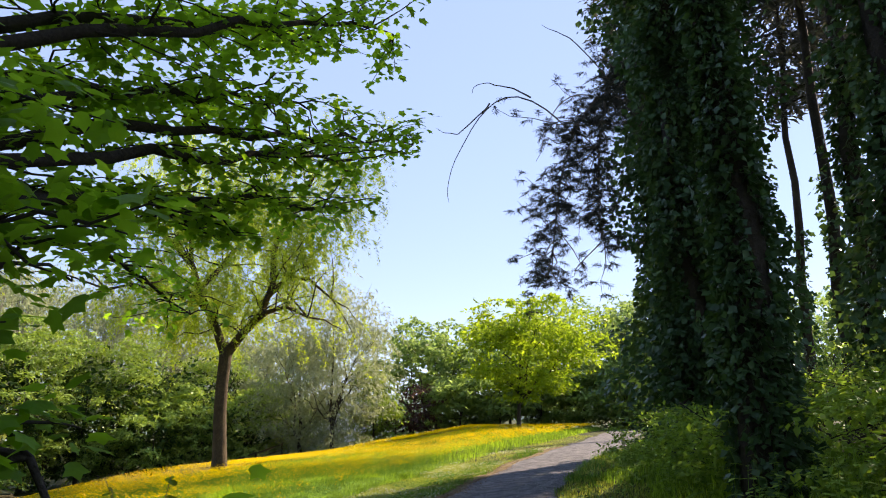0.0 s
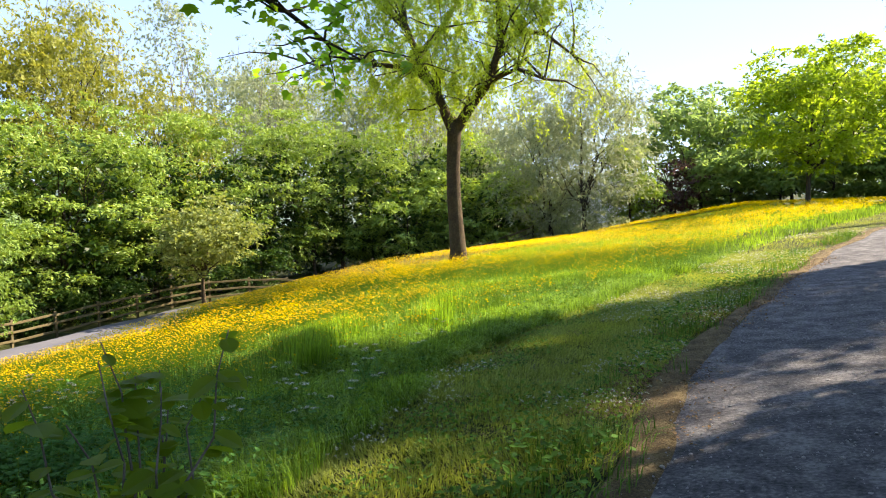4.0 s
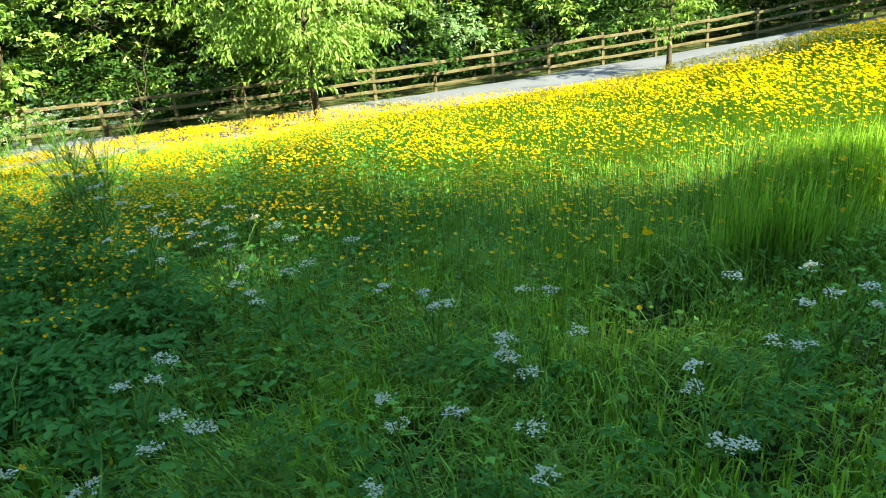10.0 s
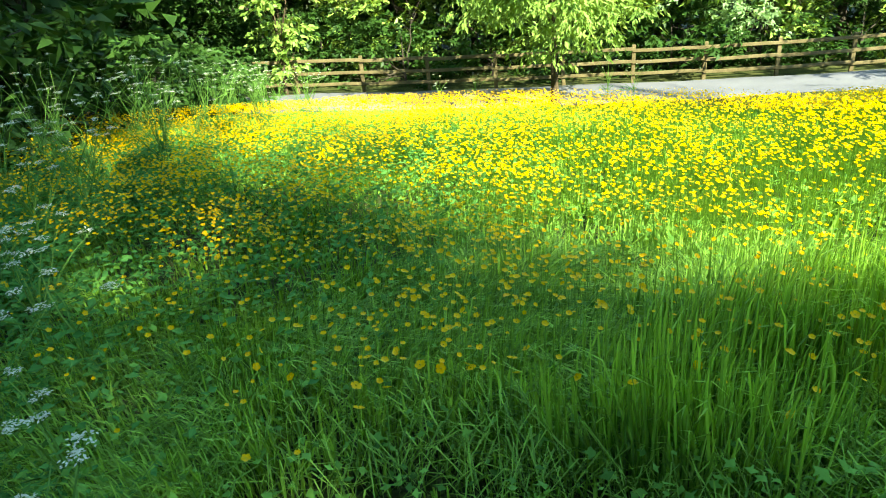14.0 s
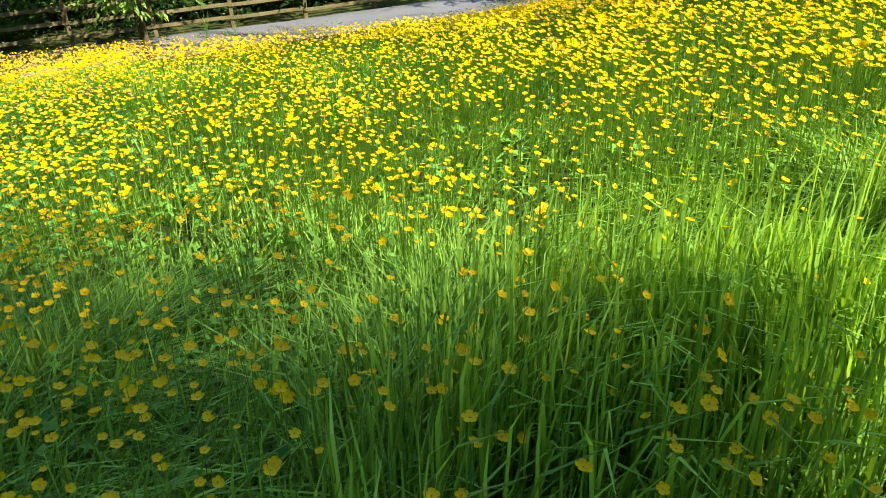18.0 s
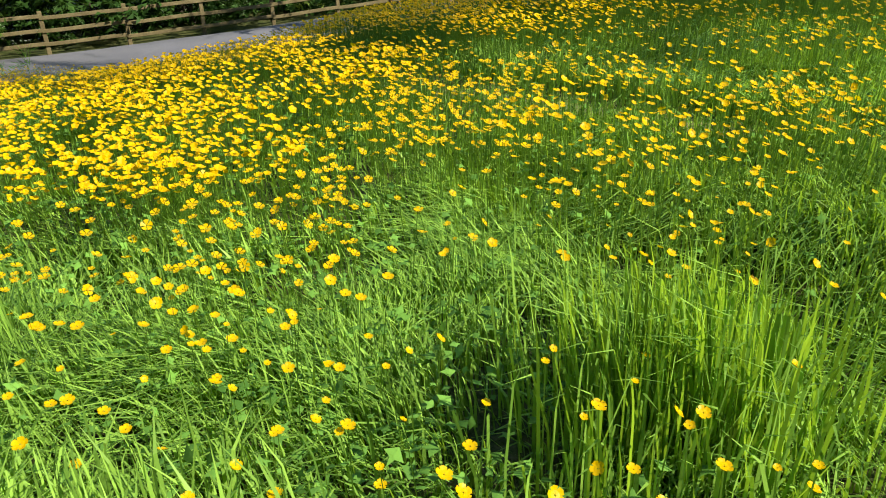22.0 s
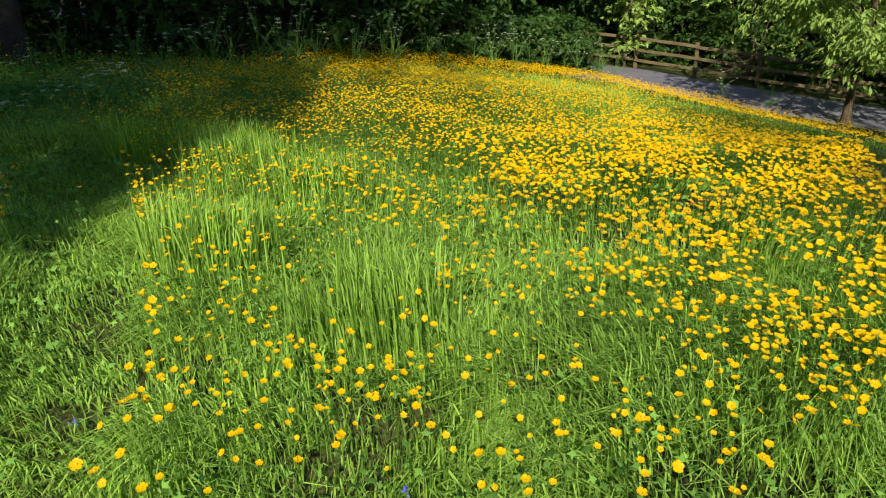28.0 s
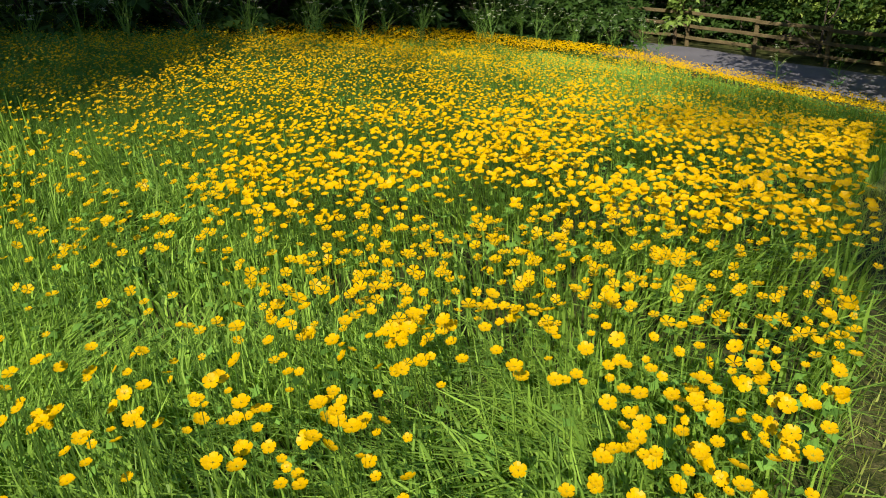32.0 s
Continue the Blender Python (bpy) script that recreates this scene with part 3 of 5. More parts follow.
for s0 in starts:
    ln = rs.uniform(0.5, 1.5)
    t = np.sort(rs.uniform(0, 1, 60))
    a = rs.uniform(0, 6.28)
    p = s0 + np.stack([np.cos(a) * t * 0.45 * ln, np.sin(a) * t * 0.45 * ln, 0.12 * t - ln * t ** 1.6], -1)
    pl.append(p + rs.normal(0, 0.03, p.shape))
leaves(h, np.concatenate(pl), 0.115, rs, (CHIP[0] * (1, 0.6, 1), CHIP[1]), 0.8, 0.35)
piece("crown", *h.arrays(), M_WILLOW, willow, "thin hanging yellow-green leaves")

# ---- young trees beside the lower path ----
tree("young_tree", -23.0, 11.2, 6.4, "young cherry-like tree with bright green drooping leaves beside the lower path", "young trees by the path", 31, 0.11, 2.3, None,
     (2.7, 2.7, 2.4), M_BARK, M_CHERRY, 0.19, 950, 14, 0.8, HANG, 0.85, 0.1, 0.3, 11, (-0.5, 0.1), 0.4, 0.4, 0.6, tier=0.16)
tree("young_tree", -22.9, 22.3, 5.2, "slim young tree with fresh green leaves beside the lower path", "young trees by the path", 32, 0.085, 1.9, None,
     (1.25, 1.25, 1.9), M_BARK, M_CHERRY, 0.16, 360, 12, 0.6, HANG, 0.7, 0.1, 0.2, 8, (-0.1, 0), 0.3)
tree("young_tree", -23.6, 34.4, 5.6, "round-headed young tree with pale green leaves beside the lower path", "young trees by the path", 33, 0.12, 1.6, None,
     (2.4, 2.4, 1.9), M_BARK, M_HORN, 0.18, 800, 13, 0.7, OVAL, 0.3, 0.1, 0.1, 11, (0, 0), 0.35)
tree("young_tree", -24.7, 47.5, 5.6, "slender young tree with mid-green leaves by the fence", "young trees by the path", 34, 0.1, 1.2, None,
     (1.5, 1.5, 2.3), M_BARK, M_CHERRY, 0.17, 260, 12, 0.7, OVAL, 0.4, 0.1, 0.1, 8, (0, 0), 0.3)
tree("young_tree", -26.0, 2.6, 4.6, "leafy sapling with bright green leaves at the bend of the fence", "young trees by the path", 35, 0.06, 0.7, None,
     (0.8, 0.8, 2.0), M_BARK, M_CHERRY, 0.20, 150, 11, 0.6, OVAL, 0.5, 0.15, 0.15, 7, (0, 0), 0.25)

# ---- belt of trees behind the fence ----
ROW = [(-31.0, -6.0), (-31.5, 0.0), (-32.0, 6.0), (-32.5, 12.0), (-32.6, 18.0), (-32.6, 24.0), (-32.4, 30.0), (-32.0, 36.0), (-29.5, 42.0), (-26.0, 47.5), (-21.5, 52.5), (-17.0, 57.0), (-31.0, 27.0), (-30.8, 33.0), (-30.4, 39.0), (-27.4, 44.6), (-23.8, 49.8), (-19.3, 54.6), (-31.2, 21.0), (-31.2, 15.0), (-30.8, 9.0)]
for i, (x, y) in enumerate(ROW):
    ash = i in (4, 5)
    # The first two trees get the dark leaves: their shade is in the colour.
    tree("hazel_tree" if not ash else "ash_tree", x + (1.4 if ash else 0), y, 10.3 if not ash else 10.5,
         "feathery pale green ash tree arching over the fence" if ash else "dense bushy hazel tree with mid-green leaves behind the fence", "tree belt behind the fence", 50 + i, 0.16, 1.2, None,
         (3.7, 3.9, 5.0), M_DARKBARK, M_ASH if ash else M_SHADELEAF if i < 2 else M_HEDGE, 0.215 if not ash else 0.17, 1000, 15 if not ash else 26, 0.85,
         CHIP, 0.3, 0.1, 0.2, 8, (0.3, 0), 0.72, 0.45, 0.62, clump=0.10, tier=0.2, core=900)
# The gloom under the belt is coloured into these shrubs' leaves.
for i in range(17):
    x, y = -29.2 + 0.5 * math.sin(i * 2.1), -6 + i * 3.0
    tree("shrub", x - (0 if y < 36 else (36 - y) * 0.6), y, 2.7, "shrub with leaves coloured dark for the shade behind the fence", "shrubs behind the fence", 80 + i, 0.05, 0.3, (0, 0, 1.2),
         (1.3, 2.3, 1.7), M_DARKBARK, M_SHADELEAF, 0.24, 210, 11, 0.6, CHIP, 0.3, 0.1, 0.1, 5, (0, 0), 0.4, 0.3, kind_word="shrub")
# Added as dark backing: shade under the belt, made from dark-leaved shrubs.
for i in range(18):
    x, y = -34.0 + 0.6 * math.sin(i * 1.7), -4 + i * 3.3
    tree("shrub", x - (0 if y < 38 else (38 - y) * 0.75), y, 4.6, "shrub with leaves coloured dark for the shade behind the fence", "shrubs behind the fence", 320 + i, 0.06, 0.3, (0, 0, 2.2),
         (1.6, 2.4, 2.3), M_DARKBARK, M_SHADELEAF, 0.34, 230, 11, 0.8, CHIP, 0.3, 0.1, 0.1, 5, (0, 0), 0.2, 0.2, kind_word="shrub")
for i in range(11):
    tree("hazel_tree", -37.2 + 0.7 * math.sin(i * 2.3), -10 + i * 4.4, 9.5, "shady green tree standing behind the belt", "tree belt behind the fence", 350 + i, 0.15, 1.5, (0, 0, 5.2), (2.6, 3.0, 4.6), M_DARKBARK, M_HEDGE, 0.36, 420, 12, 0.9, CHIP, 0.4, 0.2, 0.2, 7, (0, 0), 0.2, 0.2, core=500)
TALL = [(-40, 6, 15, 0), (-41, 15, 19, 1), (-40, 23, 17, 1), (-42, 30, 20, 2), (-40, 37, 20, 1), (-39, 42, 19, 1), (-35, 45.5, 14, 1), (-37, 50, 19, 2), (-33, 56, 18, 2), (-27, 61, 17, 2), (-46, 20, 21, 1), (-46, 34, 21, 2), (-44, -4, 16, 0)]
TALL_FAR = [(-45, 50, 21, 2), (-38, 60, 20, 2), (-30, 67, 19, 2), (-24, 65, 18, 2), (-19, 63, 16, 2), (-35, 70, 20, 2), (-14.5, 62, 14, 2), (-27, 76, 20, 2), (-42, 70, 20, 2), (-20, 74, 17, 2)]
for i, (x, y, hh, k) in enumerate(TALL + TALL_FAR):
    tree(("lime_tree", "poplar_tree", "birch_tree")[k], x, y, hh, ("tall broad tree with mid-green leaves behind the belt", "tall yellow-green willow-like tree behind the belt", "tall thin grey-green tree with sparse leaves and dark stems")[k],
         "tall trees behind", 100 + i, 0.24, 3.5, None, ((4.4, 4.4, 6.8), (3.8, 3.8, 7.4), (3.4, 3.4, 7.2))[k], M_PALEBARK if k == 2 else M_DARKBARK,
         (M_HEDGE, M_GOLD, M_SILVER)[k], (0.36, 0.28, 0.28)[k], (900, 1350, 950)[k], 11, 1.2, CHIP, 0.6, 0.3, 0.25, 14, (0, 0), 0.3, 0.4)
tree("purple_plum_tree", -36.0, 15.5, 11.0, "tree with dark purple-brown leaves among green trees", "", 130, 0.15, 2, None, (2.2, 2.2, 3.0), M_DARKBARK, M_PURPLE, 0.17, 260, 12, 0.8)

# ---- trees beyond the far end of the meadow ----
tree("field_maple_tree", 4.8, 46.7, 9.2, "bright lime-green broad maple tree on the grass at the far end", "", 140, 0.13, 1.6, None, (4.1, 4.1, 3.6), M_DARKBARK, M_LIME, 0.28, 1350, 14, 1.0,
     CHIP, 0.35, 0.0, 0.1, 12, (0.5, 0), 0.4, 0.4, clump=0.13, tier=0.25)
FARTREES = [(-2.5, 62, 9.5, 0), (2.5, 66, 11.0, 0), (-0.4, 59, 9.2, 0), (9, 64, 10.5, 0), (14.5, 60, 9.5, 1), (20, 62, 11, 1), (25, 58, 10, 1), (27, 66, 12, 1), (32, 60, 10, 1), (38, 66, 11.5, 0), (12, 70, 12, 0), (5.5, 60, 8.5, 0), (13.6, 56, 11.4, 1), (16.5, 58, 11, 1)]
FARBUSHES = [(18, 55, 5, 0), (23, 51, 4.4, 0), (-4.7, 52, 5.3, 2), (-2.0, 54.5, 3.6, 4), (1.4, 55.5, 4.6, 0), (4.4, 56, 4.8, 0), (7.4, 55.5, 4.8, 0), (10.4, 55, 5.0, 0), (13.4, 54, 5.2, 0), (16.0, 52.5, 4.8, 0), (20.5, 53, 5, 0), (-7.2, 49.6, 12.2, 3), (-9.8, 52.5, 10.0, 3)]
FARKIND = [("dark leafy tree at the far end of the meadow", M_FAR, 0.40), ("grey-green airy tree beyond the far end of the path", M_FAR, 0.36), ("upright light green bush at the far end of the meadow", M_CHERRY, 0.30),
           ("tall silvery willow at the far end of the meadow", M_SILVER, 0.27), ("low reddish-brown bush at the far end of the meadow", M_PURPLE, 0.26)]
for i, (x, y, hh, k) in enumerate(FARTREES + FARBUSHES):
    wide = (0.44, 0.36, 0.30, 0.31, 0.5)[k] * hh if hh > 6 or k in (2, 4) else 0.55 * hh
    tree("distant_tree" if hh > 6 else "distant_bush", x, y, hh, FARKIND[k][0], "trees at the far end", 150 + i, 0.03 + 0.011 * hh, 0.9, (0, 0, hh * 0.5), (wide, wide, hh * 0.5), M_DARKBARK, FARKIND[k][1], FARKIND[k][2],
         int(58 * hh) if k != 3 else int(180 * hh), 12, 1.0, CHIP if k != 3 else (CHIP[0] * (1, 0.5, 1), CHIP[1]), 0.4, 0.1 if k != 3 else 0.4, 0.12 if k != 3 else 0.3, 8, (0, 0), 0.3, 0.3, tier=0.3, kind_word="tree" if hh > 6 else "bush")
for i, (x, y, hh) in enumerate([(-13.6, 53.2, 6.6), (-11.4, 56.6, 6.2), (-16.4, 51.8, 7.0), (-18.8, 49.6, 7.2)]):
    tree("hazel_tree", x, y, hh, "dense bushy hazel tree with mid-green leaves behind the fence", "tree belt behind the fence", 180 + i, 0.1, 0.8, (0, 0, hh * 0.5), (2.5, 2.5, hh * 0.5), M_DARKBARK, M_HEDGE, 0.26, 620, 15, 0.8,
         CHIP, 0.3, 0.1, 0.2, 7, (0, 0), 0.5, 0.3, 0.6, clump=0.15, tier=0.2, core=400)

# ---- ivy-clad pines beside the gravel path ----
def ivy_pine(x, y, r, ivy_top, height, seed, count, lean=(0, 0), size=0.1, bulge=0.25, crown=True, spread=3.0, crown_at=0.80, crown_deep=0.24, label="tall pine trunk thickly clad in dark green ivy"):
    rs = np.random.RandomState(seed)
    z = float(ground_z(x, y)) - 0.05
    e = thing("ivy_clad_pine", x, y, z, label, "tree", "pines beside the path")
    t = np.linspace(0, 1, 12)
    stem = np.stack([lean[0] * t, lean[1] * t, height * t], -1)
    stem[1:-1, :2] += rs.normal(0, 0.05, (10, 2))
    rad = r * (1 - 0.75 * t) + 0.25 * r * np.exp(-t * height / 0.5)
    w = Heap()
    tube(w, stem, rad, 10)
    zs = rs.uniform(0.3, 1, count * 2) * 0 + rs.uniform(0.02, 1, count * 2) * ivy_top
    a = rs.uniform(0, 2 * np.pi, count * 2)
    keep = np.sin(a * 3 + zs * 1.1) + np.sin(zs * 2.3 + a) > -1.25
    zs, a = zs[keep][:count], a[keep][:count]
    k = zs / height
    rr = np.interp(k, t, rad) + rs.uniform(0.02, 1, len(a)) ** 1.5 * bulge * (0.6 + 0.4 * np.sin(zs * 1.3 + a * 2) + 0.25 * np.sin(zs * 3.1 - a))
    ctr = np.stack([np.interp(k, t, stem[:, 0]), np.interp(k, t, stem[:, 1]), zs], -1)
    out = np.stack([np.cos(a), np.sin(a), np.zeros(len(a))], -1)
    h = Heap()
    leaves(h, ctr + out * rr[:, None], size, rs, KITE if bulge > 0.6 else IVYLEAF, 0.9, 0.15, 0.45, out * 0.9)
    if crown:
        for i in range(16):
            zz = rs.uniform(crown_at - crown_deep, 0.98) * height
            aa = rs.uniform(0, 2 * np.pi)
            ln = rs.uniform(1.5, 3.6) * (1.25 - zz / height * 0.6)
            kk = zz / height
            b = np.array([np.interp(kk, t, stem[:, 0]), np.interp(kk, t, stem[:, 1]), zz])
            tube(w, bend(b, b + (math.cos(aa) * ln, math.sin(aa) * ln, rs.uniform(-0.2, 0.5)), rs, 0.04, 5, 0.08), np.linspace(0.06, 0.012, 5), 5)
    piece("trunk", *w.arrays(), M_DARKBARK, e, smooth=True)
    piece("ivy", *h.arrays(), M_IVY, e, "glossy dark green ivy leaves")
    if crown:
        h = Heap()
        cs = crown_points(rs, 380, (stem[-1, 0], stem[-1, 1], height * crown_at), (spread, spread, height * crown_deep), 0.3, 9, 0.4)
        pl, way = sprays(rs, cs, 14, 0.8, 0.25, 0.2)
        leaves(h, pl, 0.34, rs, (CHIP[0] * (1, 0.6, 1), CHIP[1]), 0.3, 0.3, 0.3, way)
        piece("crown", *h.arrays(), M_NEEDLE, e, "dark pine needles")
    return e


ivy_pine(2.95, 6.85, 0.22, 9.0, 16.0, 201, 13000, (-0.2, 0.3), 0.085, 0.22)
ivy_pine(4.2, 12.0, 0.28, 12.0, 18.0, 202, 21000, (-0.2, 0.2), 0.11, 0.72)
ivy_pine(5.35, 12.7, 0.26, 12.0, 18.5, 207, 14000, (0.1, 0.2), 0.12, 0.85)
ivy_pine(5.6, 17.6, 0.32, 13.5, 23.0, 203, 24000, (0.1, 0.2), 0.145, 1.45)
ivy_pine(6.55, 9.9, 0.32, 11.0, 18.0, 204, 10000, (0.2, 0.1), 0.11, 0.8)
ivy_pine(8.2, 13.8, 0.22, 8.0, 15.5, 205, 2600, (0.2, 0.1), 0.14, 0.4)
ivy_pine(7.22, 22.02, 0.28, 15.0, 25.0, 206, 12000, (0.1, 0.2), 0.16, 0.86, True, 3.3)
for i, (x, y, hh) in enumerate([(9.9, 17.8, 19), (12.0, 24.0, 18), (10.6, 16.5, 21), (13.5, 19.5, 21), (16.0, 27.0, 20), (18.5, 21.0, 22), (15.0, 14.0, 19), (8.4, 4.5, 15), (12.0, 9.0, 15), (5.8, 2.0, 14), (6.5, -4.0, 14), (3.6, -8.0, 13)]):
    ivy_pine(x, y, 0.18, 6.5, hh, 210 + i, 500, (0.4 * math.sin(i), 0.3 * math.cos(i * 2)), 0.15, 0.3, True, 2.2, 0.80, 0.24, "tall thin pine with a bare dark trunk and high crown")
# Stands hidden behind the ivy; added so its high crown shades the meadow.
ivy_pine(11.2, 36.2, 0.2, 3.0, 26.0, 230, 500, (0.0, 0.0), 0.14, 0.2, True, 2.5, 0.85, 0.15, "unseen very tall pine with a high crown, added to shade the meadow")


# ---- overhanging maple at the start ----
rs = np.random.RandomState(301)
MX, MY = -6.0, 4.2
maple = thing("sycamore_maple", MX, MY, float(ground_z(MX, MY)) - 0.05, "large maple with low boughs of translucent leaves over the path", "tree")
w, h = Heap(), Heap()
tube(w, [(0, 0, 0), (0.05, 0.05, 1.5), (0.1, 0.1, 3.2), (0.05, 0.2, 5.5), (0, 0.2, 8.0), (0, 0.2, 10.5)], [0.34, 0.27, 0.24, 0.2, 0.13, 0.04], 10)
BOUGHS = [((0.1, 0.1, 3.0), (2.2, 2.6, 4.2), (3.4, 5.2, 5.0), (4.4, 6.6, 5.35)), ((0.1, 0.1, 3.6), (2.4, 3.6, 5.4), (4.0, 6.2, 6.3), (5.4, 8.5, 7.1)), ((0.1, 0.1, 4.2), (2.6, 2.4, 6.0), (4.0, 4.4, 7.2), (5.2, 6.4, 8.2)),
          ((0.1, 0.1, 4.6), (1.6, 3.4, 6.6), (2.6, 6.0, 8.0), (3.4, 8.0, 8.8)), ((0.1, 0.1, 3.0), (0.8, 3.0, 4.0), (1.2, 5.4, 4.4), (1.6, 8.0, 3.9)),
          ((0.1, 0.1, 4.0), (-1.5, 3.0, 5.4), (-2.2, 5.0, 5.6), (-2.6, 6.6, 5.2)), ((0.1, 0.1, 2.4), (2.0, -0.8, 2.6), (3.6, -1.3, 2.3), (4.5, -1.5, 1.7)), ((0.1, 0.1, 3.2), (1.4, 2.6, 4.4), (2.4, 3.8, 4.6), (3.2, 4.6, 4.3)), ]
HIGH_BOUGHS = [((0.1, 0.1, 3.6), (1.8, 2.0, 5.0), (3.0, 3.6, 5.8), (4.0, 5.0, 6.3)), ((0.1, 0.1, 4.4), (1.2, 2.6, 5.6), (1.9, 4.6, 6.4), (2.4, 6.2, 6.8)), ((0.1, 0.1, 3.8), (2.6, 3.0, 4.8), (3.6, 5.0, 5.6), (4.6, 7.0, 6.2)), ((0.1, 0.1, 4.4), (2.0, 2.8, 6.4), (3.2, 4.8, 7.4), (4.2, 6.4, 7.9)), ]
INNER_BOUGHS = [((0.1, 0.1, 5.0), (2.2, 1.6, 7.2), (3.6, 3.0, 8.4), (4.6, 4.2, 9.2)), ((0.1, 0.1, 2.8), (1.8, -0.6, 3.7), (2.9, -0.9, 3.5), (3.6, -1.0, 3.0), (3.8, -1.0, 2.7)), ((0.1, 0.1, 3.4), (1.6, -0.4, 4.2), (2.8, -0.6, 4.1), (3.5, -0.8, 3.7)), ((0, 0.2, 5), (-3, 0, 7), (-4, -0.5, 8)), ((0, 0.2, 5), (1, -3, 7), (1.5, -4.5, 8)), ((0, 0.2, 6), (2.6, 0.3, 8), (4.2, 0.6, 9))]
for bough in BOUGHS + HIGH_BOUGHS + INNER_BOUGHS:
    b = np.array(bough)
    t = np.linspace(0, len(b) - 1, 14)
    line = np.stack([np.interp(t, np.arange(len(b)), b[:, i]) for i in range(3)], -1)
    line[1:] += rs.normal(0, 0.05, line[1:].shape)
    tube(w, line, np.linspace(0.10, 0.012, 14), 6)
    for k in range(4, 14):
        for _ in range(3 if bough[-1][2] > 2 else 2):
            a, ln = rs.uniform(0, 6.28), rs.uniform(0.5, 1.3)
            tip = line[k] + (math.cos(a) * ln, math.sin(a) * ln, rs.uniform(-0.35, 0.3))
            tw = bend(line[k], tip, rs, 0.05, 5, 0.08)
            tube(w, tw, np.linspace(0.016, 0.004, 5), 4)
            s = rs.uniform(0.15, 1.05, 26)
            p = np.stack([np.interp(s * 4, np.arange(5), tw[:, i]) for i in range(3)], -1) + rs.normal(0, 0.09, (26, 3))
            leaves(h, p, 0.122, rs, MAPLE, 0.35, 0.75, 0.4, np.repeat([(tip - line[k])], 26, 0) * 0.5)
piece("trunk", *w.arrays(), M_DARKBARK, maple, smooth=True)
piece("crown", *h.arrays(), M_MAPLE, maple, "five-lobed translucent maple leaves")
h = Heap()
cs = crown_points(rs, 100, (-1.5, -1.5, 8.0), (3.6, 3.4, 3.0), 0.4, 9, 0.3)
pl, way = sprays(rs, cs, 14, 0.9)
leaves(h, pl, 0.2, rs, MAPLE, 0.4, 0.6, 0.3, way)
piece("upper_crown", *h.arrays(), M_MAPLE, maple)

# a pine bough hanging over the path, with bare twigs
bough_tree = thing("hanging_pine_bough", 5.6, 17.4, float(ground_z(5.6, 17.4)) + 7.4, "drooping dark pine bough with bare grey twigs above the path", "branch")
w, h = Heap(), Heap()
main = np.array([(0, 0, 0.0), (-1.0, -0.8, 0.9), (-1.9, -1.5, 0.7), (-2.6, -2.0, -0.3), (-3.0, -2.2, -1.6), (-3.2, -2.3, -2.9), (-3.3, -2.3, -3.7)])
main2 = np.array([(0.2, 0, 0.6), (-0.5, -0.7, 1.6), (-1.2, -1.4, 1.6), (-1.8, -1.9, 0.6), (-2.1, -2.2, -0.8), (-2.2, -2.3, -2.2), (-2.2, -2.4, -3.1)])
tube(w, main2, [0.08, 0.07, 0.05, 0.035, 0.025, 0.015, 0.006], 6)
tube(w, main, [0.09, 0.07, 0.05, 0.035, 0.025, 0.015, 0.006], 6)
cs = []
for k in range(150):
    s = rs.uniform(0.6, 6)
    p = np.array([np.interp(s, np.arange(7), (main if k % 2 else main2)[:, i]) for i in range(3)])
    tip = p + (rs.normal(-0.15, 0.85 - 0.08 * s), rs.normal(0, 0.5), -abs(rs.normal(0.7, 0.6)) + 0.5)
    tw = bend(p, tip, rs, -0.05, 5, 0.1)
    tube(w, tw, np.linspace(0.018, 0.004, 5), 4)
    for q in tw[1:]:
        cs.append(q)
cs = np.array(cs)
pl, way = sprays(rs, np.repeat(cs, 2, 0) + rs.normal(0, 0.06, (len(cs) * 2, 3)), 42, 0.24, 0.15, 0.2)
leaves(h, pl, 0.13, rs, NEEDLE, 0.3, 0.2, 0.3, way * 0.7)
for tw in ([(-0.9, -0.8, 0.9), (-2.6, -2.6, 0.3), (-3.4, -3.2, -0.5), (-3.6, -3.4, -1.6)], [(-2.6, -2.0, -0.3), (-4.0, -2.3, 0.6), (-4.9, -2.4, -0.3), (-5.4, -2.4, -1.3), (-5.5, -2.4, -2.1)], [(-4.5, -2.4, 0.2), (-5.2, -2.4, -0.6), (-5.8, -2.4, -0.4)], [(-3.6, -2.3, 0.4), (-4.4, -2.4, 0.7), (-5.0, -2.4, 0.5)], [(-1.4, -1.2, 1.2), (-2.6, -2.0, 2.0), (-3.3, -2.4, 2.1)]):
    k = np.linspace(0, len(tw) - 1, 18)
    line = np.stack([np.interp(k, np.arange(len(tw)), np.array(tw)[:, i]) for i in range(3)], -1) + rs.normal(0, 0.06, (18, 3))
    for _ in range(3):
        line[1:-1] = (line[:-2] + line[1:-1] * 2 + line[2:]) / 4
    tube(w, line, np.linspace(0.02, 0.005, 18), 5)
piece("wood", *w.arrays(), M_DEAD, bough_tree)
piece("needles", *h.arrays(), M_NEEDLE, bough_tree)

# ---- low plants ----
BROAD = (np.array([(0, 0, 0), (0.15, 0.28, 0.05), (0.5, 0.42, 0.06), (0.8, 0.28, 0.02), (1, 0, -0.05), (0.8, -0.28, 0.02), (0.5, -0.42, 0.06), (0.15, -0.28, 0.05), (0.5, 0, -0.01)]),
         np.array([(8, i, i + 1) for i in range(7)] + [(8, 7, 0)]))


